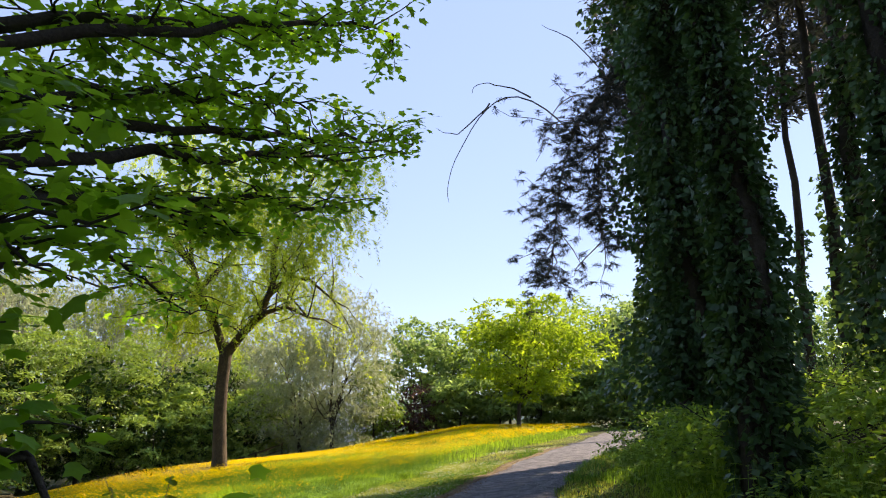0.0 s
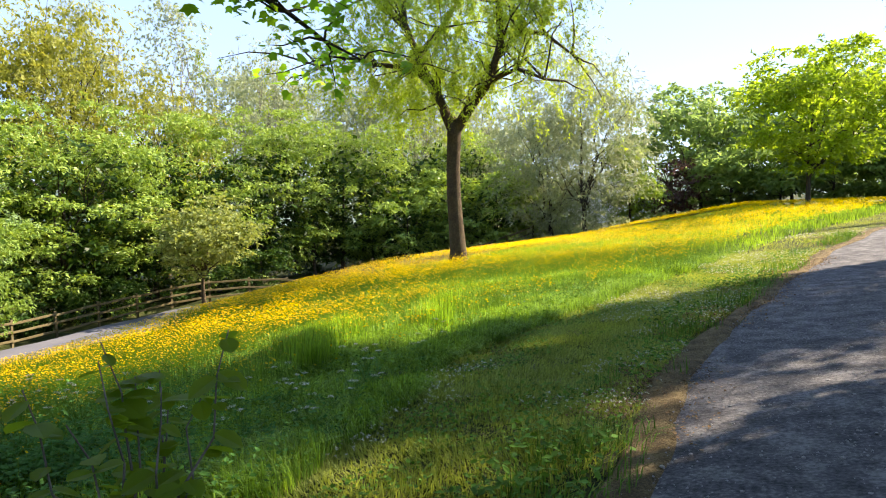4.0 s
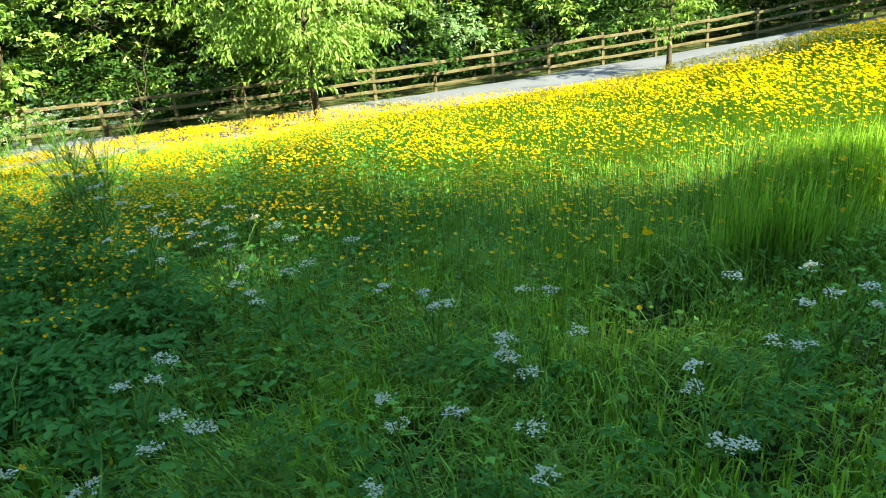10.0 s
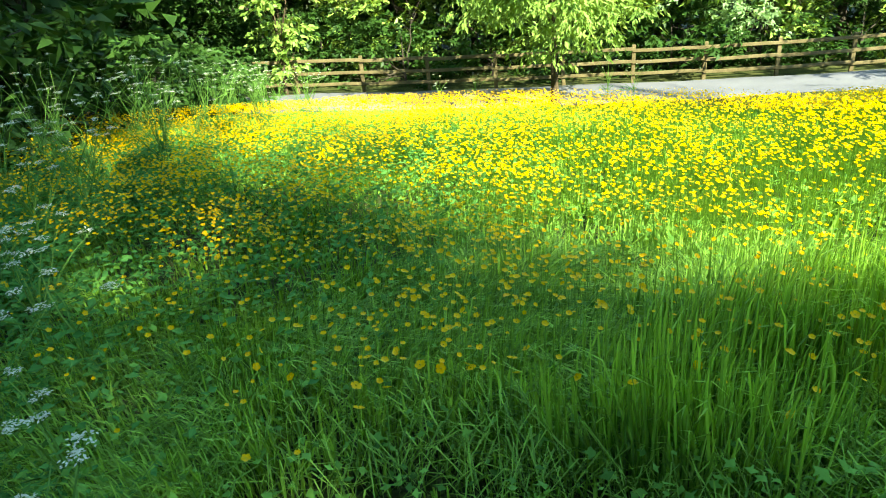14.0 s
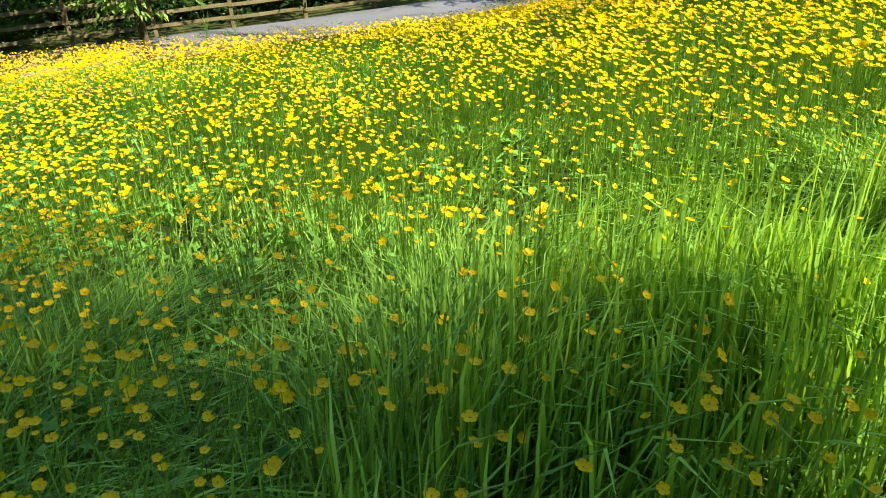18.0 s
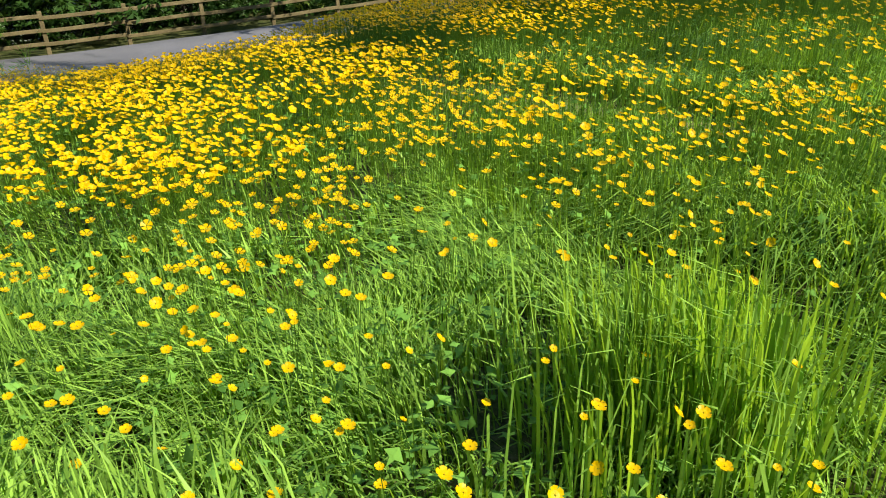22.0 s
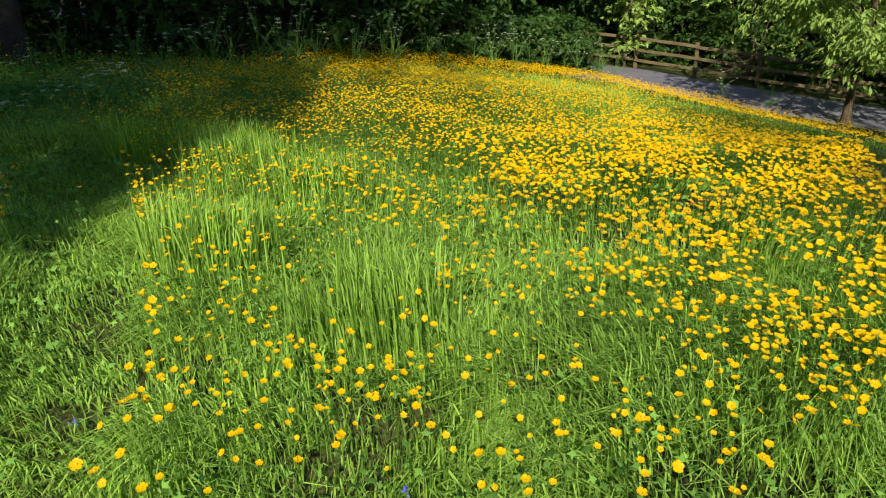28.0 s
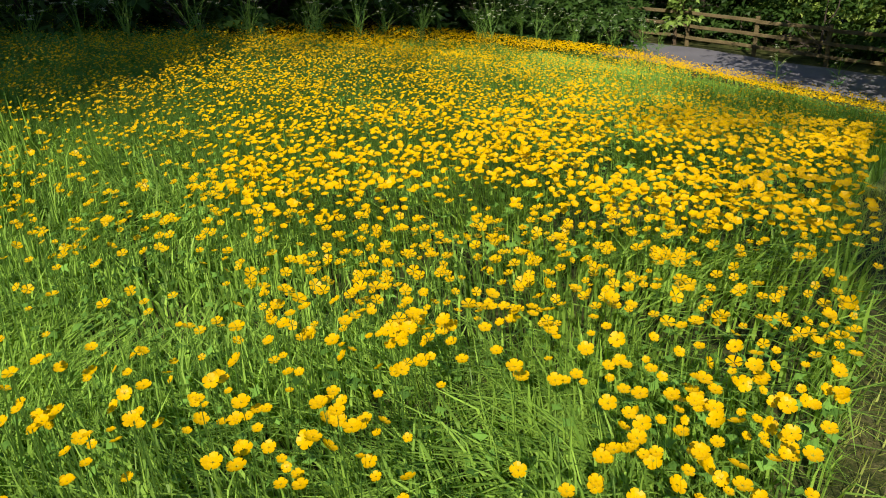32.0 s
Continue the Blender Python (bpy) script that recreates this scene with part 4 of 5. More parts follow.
def sapling(x, y, height, seed, stems=6, size=0.13, leaf=None, label="young hazel shoots with broad backlit leaves in the grass", per=9):
    rs = np.random.RandomState(seed)
    e = thing("hazel_sapling", x, y, float(ground_z(x, y)), label, "sapling", "saplings")
    for _ in range(stems):
        w = Heap()
        a, s = rs.uniform(0, 6.28), rs.uniform(0.15, 0.45) * height
        tip = (math.cos(a) * s, math.sin(a) * s, height * rs.uniform(0.55, 1))
        ln = bend((rs.normal(0, 0.05), rs.normal(0, 0.05), 0), tip, rs, 0.03, 6, 0.05)
        tube(w, ln, np.linspace(0.009, 0.003, 6), 5)
        st = piece("stem", *w.arrays(), M_DEAD, e)
        for t in rs.uniform(0.35, 1.03, per):
            h = Heap()
            p = np.array([[np.interp(t * 5, np.arange(6), ln[:, i]) for i in range(3)]])
            leaves(h, p, size, rs, BROAD, 0.25, 0.8, 0.35)
            piece("leaf", *h.arrays(), leaf or M_LIME, st)
    return e


sapling(-2.75, 6.55, 1.2, 401, 10, 0.12, None, "young hazel shoots with broad backlit leaves in the grass", 13)
sapling(-2.35, 6.75, 0.5, 402, 5, 0.13)


def cow_parsley(x, y, height, seed, umbels=7, leaf_n=70):
    rs = np.random.RandomState(seed)
    e = thing("cow_parsley", x, y, float(ground_z(x, y)) - 0.02, "cow parsley plant with lacy white flower heads and ferny leaves", "wildflower", "cow parsley")
    w = Heap()
    tube(w, bend((0, 0, 0), (0.03, 0.02, height * 0.6), rs, 0.0, 5, 0.03), np.linspace(0.007, 0.004, 5), 5)
    for _ in range(umbels):
        u = Heap()
        a, s = rs.uniform(0, 6.28), rs.uniform(0.05, 0.45) * height
        tip = np.array((math.cos(a) * s, math.sin(a) * s, height * rs.uniform(0.62, 1)))
        fork = np.array((0.04 * s, 0.03 * s, height * rs.uniform(0.25, 0.55)))
        tube(w, bend(fork, tip, rs, 0.09, 5, 0.04), np.linspace(0.0045, 0.002, 5), 3)
        for _ in range(9):
            b, q = rs.uniform(0, 6.28), rs.uniform(0.008, 0.034)
            c = tip + (math.cos(b) * q, math.sin(b) * q, 0.03 - q * 0.25)
            tube(w, np.array([tip, c]), [0.0015, 0.001], 3)
            leaves(u, c + rs.normal(0, 0.007, (7, 3)) * (1, 1, 0.4), 0.011, rs, OVAL, 0.0, 0.9)
        piece("flower_head", *u.arrays(), M_WHITE, e, "lacy white umbel")
    h = Heap()
    for _ in range(leaf_n // 10):
        a, s = rs.uniform(0, 6.28), rs.uniform(0.15, 0.4)
        o = np.array((0, 0, rs.uniform(0, 0.35) * height))
        tip = o + (math.cos(a) * s, math.sin(a) * s, rs.uniform(0.02, 0.22))
        tube(w, bend(o, tip, rs, 0.06, 4, 0.02), np.linspace(0.004, 0.0015, 4), 3)
        t = rs.uniform(0.3, 1, 40)[:, None]
        p = o + (tip - o) * t + rs.normal(0, 1, (40, 3)) * (0.07, 0.07, 0.02) * (1.15 - t)
        leaves(h, p, 0.032, rs, (OVAL[0] * (1, 0.8, 1), OVAL[1]), 0.1, 0.7)
    piece("foliage", *h.arrays(), M_BLUEHERB, e, "ferny green leaves")
    piece("stem", *w.arrays(), M_STEM, e)
    return e


# cow parsley in the shade of the trees, by stretches of the plan
PARSLEY_NEAR = [(-3.75, 10.75, 0.42), (-3.9, 11.1, 0.4), (-4.2, 10.1, 0.45), (-4.15, 10, 0.38), (-3.5, 10.3, 0.36), (-3.35, 9.7, 0.36), (-3.7, 9.5, 0.4), (-5.1, 9.2, 0.5), (-5.3, 9.4, 0.55), (-5.6, 9, 0.6), (-4.6, 9.8, 0.42), (-4, 9, 0.42), (-3.7, 8.6, 0.4), (-3.5, 11.7, 0.35), (-3.6, 12.6, 0.35), (-3.3, 8.9, 0.34), (-4.4, 8.7, 0.45), (-5.9, 8.6, 0.7), (-6.6, 8.3, 0.85)]
PARSLEY_EDGE = [(-7.2, 8.2, 0.95), (-7.8, 7.9, 1), (-8.6, 8, 1.05), (-9.4, 7.6, 1.1), (-8, 7, 1.1), (-9, 6.6, 1.15), (-10.4, 7.4, 1.1), (-7, 6.6, 1), (-11.5, 7, 1.1), (-12.6, 7.2, 1), (-10.2, 5.9, 1.2), (-13.6, 7.6, 1), (-14.8, 6.4, 1.1), (-16, 6, 1.1), (-12, 4.6, 1.2), (-13.8, 4.2, 1.2), (-8.2, 5, 1.1), (-6.4, 5.4, 0.9), (-5.4, 7.2, 0.7), (-17.8, 5, 1.1), (-19.6, 4.2, 1.1), (-21.4, 3.4, 1.2)]
PARSLEY_FAR = [(-22.6, 3, 1.1), (-23.6, 9, 0.9), (-22.7, 13.2, 1), (-23.4, 12.6, 1.1), (-22.2, 8.2, 0.9), (-15.5, 5.2, 1.1), (-16.8, 4.6, 1.2), (-18.2, 4.2, 1.2), (-18.9, 3.6, 1.3), (-20.4, 3.4, 1.2), (-21, 4.2, 1), (-22, 4.4, 1.1), (-22.9, 4.3, 1.1), (-23.3, 3.4, 1.2), (-13.2, 5.2, 1.1), (-14.2, 5, 1.2), (-11.2, 6.2, 1.1), (-12.4, 5.6, 1.2)]
for i, (x, y, hh) in enumerate(PARSLEY_NEAR + PARSLEY_EDGE + PARSLEY_FAR):
    cow_parsley(x, y, hh * 1.12, 500 + i, 4 if hh < 0.6 else 10, 70 if hh < 0.6 else 110)


def angelica(x, y, height, seed, fronds=9):
    """A clump of long divided leaves, paired leaflets along arching stalks."""
    rs = np.random.RandomState(seed)
    e = thing("angelica", x, y, float(ground_z(x, y)) - 0.02, "clump of blue-green divided angelica leaves in the shade", "wild plant", "angelica clumps")
    h = Heap()
    for _ in range(fronds):
        w = Heap()
        a, s = rs.uniform(0, 6.28), rs.uniform(0.35, 0.6)
        tip = np.array((math.cos(a) * s, math.sin(a) * s, height * rs.uniform(0.6, 1.0)))
        line = bend((0, 0, 0), tip, rs, 0.22, 8, 0.02)
        tube(w, line, np.linspace(0.005, 0.0015, 8), 4)
        piece("stalk", *w.arrays(), M_STEM, e)
        along = np.array((math.cos(a), math.sin(a), 0))
        side = np.array((-math.sin(a), math.cos(a), 0))
        for k in range(3, 8):
            for sg in (-1, 1):
                arm = (side * sg * 0.8 + along * 0.5) * 0.17 * (1.15 - abs(k - 4.5) * 0.16)
                t = np.linspace(0.25, 1, 4)[:, None]
                p = line[k] + arm * t + rs.normal(0, 0.006, (4, 3)) + np.array((0, 0, -0.03)) * t
                for sg2 in (-1, 1):
                    leaves(h, p, 0.062, rs, (OVAL[0] * (1, 0.8, 1), OVAL[1]), 0.15, 0.9, 0.2, np.repeat([arm * 5 + along * sg2 * 0.9], 4, 0))
    piece("foliage", *h.arrays(), M_BLUEHERB, e, "blue-green divided leaves")
    return e


for i, (x, y, hh) in enumerate([(-5.55, 8.45, 0.42), (-5.95, 8.25, 0.45), (-5.2, 8.3, 0.36), (-8.3, 7.6, 0.5), (-7.7, 7.8, 0.45), (-7.0, 7.3, 0.5), (-4.6, 8.2, 0.3), (-6.6, 7.8, 0.4)]):
    angelica(x, y, hh, 560 + i)


# ---- grass ----
WEAR = [(-2.45, 8.2), (-2.5, 10.2), (-2.3, 11.2), (-2.2, 12.3)]
def scatter(rs, n, x0, x1, y0, y1):
    return rs.uniform(x0, x1, n), rs.uniform(y0, y1, n)


def in_meadow(x, y):
    return (x < along_y(EDGE, y)) & (off_line(LOWPATH, x, y) > 2.1) & (x > along_y(LOWPATH, y) + 2.05)


def cut_width(x):
    return np.interp(x, [-23, -18, -14, -9.5, -7.5, -5, -2.5, -1], [0.9, 0.8, 0.65, 0.4, 0.24, 0.17, 0.17, 0.25])


def blades(name, x, y, height, width, rs, mat, label, lean=0.45, category="grass", bends=1):
    """Blades of grass: one bend, two bends near the track, or none far off."""
    n = len(x)
    z = ground_z(x, y)
    b = 2.6 * waves(x * 1.1 + 3, y * 1.0) + 1.3 * waves(x * 4.7, y * 4.3) + rs.normal(0, 0.75, n)
    a = b + np.pi / 2 + rs.normal(0, 0.45, n)
    hgt = height * rs.uniform(0.55, 1.25, n)
    bow = hgt * rs.uniform(0.05, 1.0, n) ** 1.4 * lean * 1.7
    side = np.stack([np.cos(a), np.sin(a), np.zeros(n)], -1) * (width * rs.uniform(0.6, 1.3, n) / 2)[:, None]
    dirn = np.stack([np.cos(b), np.sin(b), np.zeros(n)], -1)
    root = np.stack([x, y, z - 0.1 * hgt], -1)
    mid = root + dirn * (bow * 0.28)[:, None] + np.stack([np.zeros(n), np.zeros(n), hgt * 0.62], -1)
    tip = root + dirn * bow[:, None] + np.stack([np.zeros(n), np.zeros(n), hgt * (1 - 0.25 * (bow / hgt))], -1)
    if bends == 2:
        up = np.stack([np.zeros(n), np.zeros(n), hgt], -1)
        low = root + dirn * (bow * 0.10)[:, None] + up * 0.42
        high = root + dirn * (bow * 0.48)[:, None] + up * (0.80 - 0.06 * bow / hgt)[:, None]
        tip = root + dirn * (bow * 1.05)[:, None] + up * (0.98 - 0.42 * bow / hgt)[:, None]
        v = np.stack([root - side * 0.8, root + side * 0.8, low + side, low - side, high + side * 0.75, high - side * 0.75, tip], 1)
        f = np.array([(0, 1, 2), (0, 2, 3), (3, 2, 4), (3, 4, 5), (5, 4, 6)])[None] + np.arange(n)[:, None, None] * 7
    elif bends == 1:
        v = np.stack([root - side, root + side, mid + side * 0.85, mid - side * 0.85, tip], 1)
        f = np.array([(0, 1, 2), (0, 2, 3), (3, 2, 4)])[None] + np.arange(n)[:, None, None] * 5
    else:
        v = np.stack([root - side, root + side, tip], 1)
        f = np.array([(0, 1, 2)])[None] + np.arange(n)[:, None, None] * 3
    return tagged(piece(name, v, f, mat), label, category, kind="stuff")


rs = np.random.RandomState(601)


def meadow_sample(n, x0, x1, y0, y1, near0, near1, keep=1.0):
    x, y = scatter(rs, n, x0, x1, y0, y1)
    d = off_line(TROD, x, y)
    ok = in_meadow(x, y) & (d >= near0) & (d < near1) & (off_line(CUT, x, y) > cut_width(x))
    ok &= rs.uniform(0, 1, n) < keep
    return x[ok], y[ok]


def lush(x, y):
    """How tall the meadow stands from place to place."""
    return (0.80 + 0.22 * waves(x * 0.9, y * 0.9) + 0.16 * waves(x * 2.3 + 1, y * 2.1) + 0.14 * waves(x * 6.3, y * 6.6 + 1)) * by_path(x, y) * np.clip((along_y(EDGE, y) - x + 0.3) / 0.4, 0.4, 1) * np.clip(off_line(TROD, x, y) / 0.45, 0.4, 1)


def by_path(x, y):
    """Growth is lower beside the lower path."""
    return np.clip((off_line(LOWPATH, x, y) - 0.6) / 9 + 0.6 * np.clip((9 - y) / 4, 0, 1), 0.24, 1)


def tufted(x, y, step):
    """Which blades stay, so that the grass stands in tufts with gaps."""
    return rs.uniform(0, 1, len(x)) < np.clip(0.68 + 0.6 * waves(x * step, y * step * 1.07 + 2) + 0.4 * waves(x * step * 2.3, y * step * 2.1), 0.22, 1)


x, y = meadow_sample(740000, -9.5, 1, 6.5, 22, 0, 2.1)
ok = tufted(x, y, 6.1)
x, y = x[ok], y[ok]
d = off_line(TROD, x, y)
for ok, bends, word in ((d < 1.3, 2, "around the buttercups"), (d >= 1.3, 1, "beside the trodden line")):
    blades("meadow_grass", x[ok], y[ok], 0.295 * lush(x[ok], y[ok]), 0.0070 if bends == 2 else 0.0080, rs, M_BLADE, "tall fresh green meadow grass " + word, 0.88, bends=bends)
x, y = meadow_sample(480000, -14, 2, 2, 26, 2.1, 6)
ok = tufted(x, y, 4.3)
x, y = x[ok], y[ok]
d = off_line(TROD, x, y)
for ok, bends, word in ((d < 3.4, 1, "on the slope"), (d >= 3.4, 0, "lower on the slope")):
    blades("meadow_grass", x[ok], y[ok], 0.265 * lush(x[ok], y[ok]), 0.012 if bends else 0.0165, rs, M_BLADE, "tall fresh green meadow grass " + word, 0.8, bends=bends)
x, y = np.concatenate([meadow_sample(150000, -24.5, 6, -6, 38, 6, 14), meadow_sample(170000, -19, -7, 3, 21, 6, 14)], 1)
blades("meadow_grass", x, y, 0.29 * lush(x, y), 0.028, rs, M_BLADE, "tall green meadow grass further down the slope", 0.5, bends=0)
x, y = meadow_sample(170000, -25, 14, -8, 56, 14, 60)
blades("meadow_grass", x, y, 0.31 * lush(x, y), 0.05, rs, M_BLADE, "tall green meadow grass far along the slope", 0.4, bends=0)
# tufts of taller grass near the edge of the meadow
tx, ty = [], []
for cx, cy in [(-4.75, 11.55), (-5.2, 12.45), (-5.45, 12.25), (-5.3, 12.65), (-5.25, 11.95), (-4.2, 14.0), (-4.4, 15.2), (-5.4, 13.4)]:
    tx.append(rs.normal(cx, 0.16, 900))
    ty.append(rs.normal(cy, 0.16, 900))
tx, ty = np.concatenate(tx), np.concatenate(ty)
ok = off_line(TROD, tx, ty) > 0.3
blades("grass_tuft", tx[ok], ty[ok], 0.50, 0.0075, rs, M_BLADE, "dense tufts of long dark green grass", 0.22, bends=2)
# dry seed heads on the brow of the slope
x, y = scatter(rs, 9000, -24, -9, 18, 52)
ok = in_meadow(x, y) & (x < along_y(LOWPATH, y) + 3.2) & (waves(x * 0.8, y * 0.7) > -0.2) & (y > 27)
blades("dry_grass", x[ok], y[ok], 0.55, 0.02, rs, M_STRAW, "dry buff grass heads along the lower edge of the meadow", 0.5)
BROW = [(-10.6, 18.5), (-10.0, 22.5), (-9.8, 26.0), (-10.2, 31.0), (-11.0, 38.0)]
x, y = scatter(rs, 24000, -13, -8, 18, 40)
ok = (off_line(BROW, x, y) < 1.3) & (waves(x * 2.2, y * 1.8) + 0.5 * waves(x * 6, y * 5) > 0.45)
blades("dry_grass", x[ok], y[ok], 0.62, 0.011, rs, M_STRAW, "dry buff grass heads bending over the brow of the meadow", 0.75)
# mown margin between the meadow and the gravel
x, y = np.concatenate([scatter(rs, 640000, -5, 4, 3, 22), scatter(rs, 90000, -4, 12, 22, 40)], 1)
g = off_line(GRAVEL, x, y)
ok = (x >= along_y(EDGE, y) - 0.1) & (g > 1.2 + 0.4 * rs.uniform(0, 1, len(x)) ** 2 + 0.12 * waves(x * 2, y * 1.4)) & (x < along_y(GRAVEL, y))
ok &= (waves(x * 2.4, y * 1.9) > -0.55) | (rs.uniform(0, 1, len(x)) < 0.6)
ok &= (off_line(WEAR, x, y) > 0.1 + 0.15 * waves(x * 4, y * 3)) | (rs.uniform(0, 1, len(x)) < 0.6)
blades("mown_grass", x[ok], y[ok], 0.09 * (0.75 + 0.3 * waves(x[ok] * 3.1, y[ok] * 2.6) + 0.4 * waves(x[ok] * 8.3, y[ok] * 7.1)), 0.013, rs, M_LAWN, "short mown grass beside the gravel path", 0.9, bends=0)
x, y = scatter(rs, 90000, 0, 6, -2, 30)
ok = (g := off_line(GRAVEL, x, y)) > 1.15
ok &= (x > along_y(GRAVEL, y)) & (g < 2.6)
blades("mown_grass", x[ok], y[ok], 0.08, 0.02, rs, M_LAWN, "short shaded grass under the pines", 0.7, bends=0)
# long grass on the bank under the pines
x, y = scatter(rs, 70000, 1, 9, 1, 26)
g = off_line(GRAVEL, x, y)
ok = (g > 2.0 + 0.5 * waves(x, y)) & (x > along_y(GRAVEL, y)) & (g < 4.6)
blades("bank_grass", x[ok], y[ok], 0.36 * (0.8 + 0.4 * waves(x[ok] * 1.2, y[ok])), 0.013, rs, M_BLADE, "long fresh grass on the bank under the pines", 0.9)
# dry clippings on the mown margin
x, y = scatter(rs, 110000, -4, 7, 4, 34)
ok = (x > along_y(EDGE, y) + 0.1) & (x < along_y(GRAVEL, y) - 1.15) & (waves(x * 2.7 + 1, y * 2.2) + 0.5 * waves(x * 7, y * 6) > 0.05)
blades("dry_clippings", x[ok], y[ok], 0.03, 0.007, rs, M_STRAW, "dry buff grass clippings on the mown margin", 1.6)
x, y = scatter(rs, 260000, -24, -1, 12, 19.5)
ok = (off_line(CUT, x, y) <= cut_width(x) + 0.05) & (x > along_y(LOWPATH, y) + 1.3)
blades("mown_grass", x[ok], y[ok], 0.075, 0.006, rs, M_LAWN, "short mown crossing through the meadow", 0.8, bends=0)
# ragged edges of the gravel
x, y = scatter(rs, 60000, -3, 5, 2, 26)
g = off_line(GRAVEL, x, y)
ok = (g > 1.05) & (g < 1.75) & (waves(x * 3.1, y * 2.7) > 0.05)
blades("verge_grass", x[ok], y[ok], 0.19, 0.009, rs, M_HERB, "ragged grass and weeds along the gravel edge", 0.6)

# broad low leaves among the grass
def herb_patch(name, x, y, size, rise, shape, mat, label):
    p = np.stack([x, y, ground_z(x, y) + rise * rs.uniform(0.5, 1.7, len(x))], -1)
    h = Heap()
    leaves(h, p, size, rs, shape, 0.1, 0.62, 0.4)
    tagged(piece(name, *h.arrays(), mat), label, "leaves", kind="stuff")


x, y = meadow_sample(70000, -9.5, 1, 6.5, 22, 0, 2.6)
ok = rs.uniform(0, 1, len(x)) < np.clip(0.55 + 0.55 * waves(x * 2.1, y * 2.3 + 1) + 0.5 * (y < 12), 0.08, 1)
x, y = x[ok], y[ok]
herb_patch("buttercup_leaves", x, y, 0.035, 0.13, TREFOIL, M_HERB, "lobed dark green buttercup leaves low in the grass")
x, y = meadow_sample(42000, -14, 2, 2, 26, 2.6, 6)
herb_patch("buttercup_leaves", x, y, 0.055, 0.13, TREFOIL, M_HERB, "lobed dark green buttercup leaves on the slope")
x, y = scatter(rs, 30000, -13, -3, 4, 11.2)
ok = in_meadow(x, y) & (y + 0.55 * x < 6.9 + rs.normal(0, 0.5, len(x))) & (x > -11 + rs.normal(0, 1, len(x)))
herb_patch("parsley_leaves", x[ok], y[ok], 0.045, 0.22, OVAL, M_BLUEHERB, "lush blue-green herb leaves in the shade")
x, y = scatter(rs, 12000, -4, 5, 2, 26)
g = off_line(GRAVEL, x, y)
ok = (g > 1.15) & (g < 2.2) & (waves(x * 1.4, y * 1.7 + 3) > 0.0)
herb_patch("verge_leaves", x[ok], y[ok], 0.05, 0.07, OVAL, M_HERB, "low weeds along the path verge")

# clover and fallen leaves that roughen the mown margin and the edge of the gravel
x, y = scatter(rs, 60000, -4, 3, 4, 20)
ok = (x > along_y(EDGE, y)) & (x < along_y(GRAVEL, y) - 1.25) & (waves(x * 2.9 + 2, y * 2.3) + 0.6 * waves(x * 8, y * 7) > 0.1)
herb_patch("lawn_clover", x[ok], y[ok], 0.03, 0.045, KITE, M_HERB, "small dark clover and weed leaves in the mown grass")
x, y = scatter(rs, 90000, -3, 3, 2, 20)
g = off_line(GRAVEL, x, y)
ok = (g > 0.62 + 0.45 * rs.uniform(0, 1, len(x))) & (g < 1.75) & (x < along_y(GRAVEL, y)) & (waves(x * 1.9, y * 1.6 + 1) > -0.45)
herb_patch("leaf_litter", x[ok], y[ok], 0.024, 0.03, KITE, M_LITTER, "brown fallen leaves along the edge of the gravel path")
x, y = scatter(rs, 40000, -3, 3, 3, 20)
g = off_line(GRAVEL, x, y)
ok = (g > 1.25) & (g < 2.0) & (x < along_y(GRAVEL, y)) & (waves(x * 2.3 + 4, y * 2.0) > 0.25)
herb_patch("verge_weeds", x[ok], y[ok], 0.05, 0.11, OVAL, M_HERB, "dark green weeds growing in clumps along the gravel edge")

# ---- buttercups ----
def bloom_density(x, y):
    inside = np.clip((along_y(EDGE, y) - x - np.interp(y, [9, 11, 13.5, 16, 20], [0.8, 0.5, 0.2, 0, -0.1])) / 0.8, 0, 1)
    dn = 0.1 + 0.9 * inside
    dn *= np.clip(0.85 + 0.5 * waves(x * 0.55 + 1, y * 0.6) + 0.3 * waves(x * 1.7, y * 1.9 + 2), 0.2, 1.3)
    past = y - np.interp(x, [p[0] for p in CUT[::-1]], [p[1] for p in CUT[::-1]])
    dn *= np.where((past > 0) & (past < 3.0) & (x > -8), 0.33, 1.0)
    dn *= np.where(np.hypot(x + 5.0, y - 12.4) < 0.8, 0.65, 1.0) * np.where((y > 13.8) & (y < 18.6) & (x > -5.2 + 0.5 * waves(x, y)), 0.52, 1.0)
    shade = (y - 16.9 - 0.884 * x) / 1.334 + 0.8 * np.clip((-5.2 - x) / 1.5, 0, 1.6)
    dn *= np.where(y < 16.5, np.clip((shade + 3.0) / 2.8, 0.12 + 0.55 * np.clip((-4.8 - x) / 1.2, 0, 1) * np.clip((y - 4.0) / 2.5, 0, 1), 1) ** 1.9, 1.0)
    dn *= np.clip(0.78 + 0.75 * waves(x * 5.3 + 1, y * 4.7) + 0.35 * waves(x * 11, y * 10.3), 0.1, 1.7)
    return dn


# outlines of a flower: a shallow cup of five petals
def petal(i, n=5, r=1.0):
    a = 2 * math.pi * i / n
    rot = np.array([[math.cos(a), -math.sin(a), 0], [math.sin(a), math.cos(a), 0], [0, 0, 1]])
    p = np.array([(0.05, 0, 0), (0.45, 0.36, 0.05), (0.86, 0.46, 0.15), (1.04, 0, 0.17), (0.86, -0.46, 0.15), (0.45, -0.36, 0.05), (0.55, 0, 0.03)]) * r
    return p @ rot.T, np.array([(6, 0, 5), (6, 1, 0), (6, 2, 1), (6, 3, 2), (6, 4, 3), (6, 5, 4)])[:, ::-1]


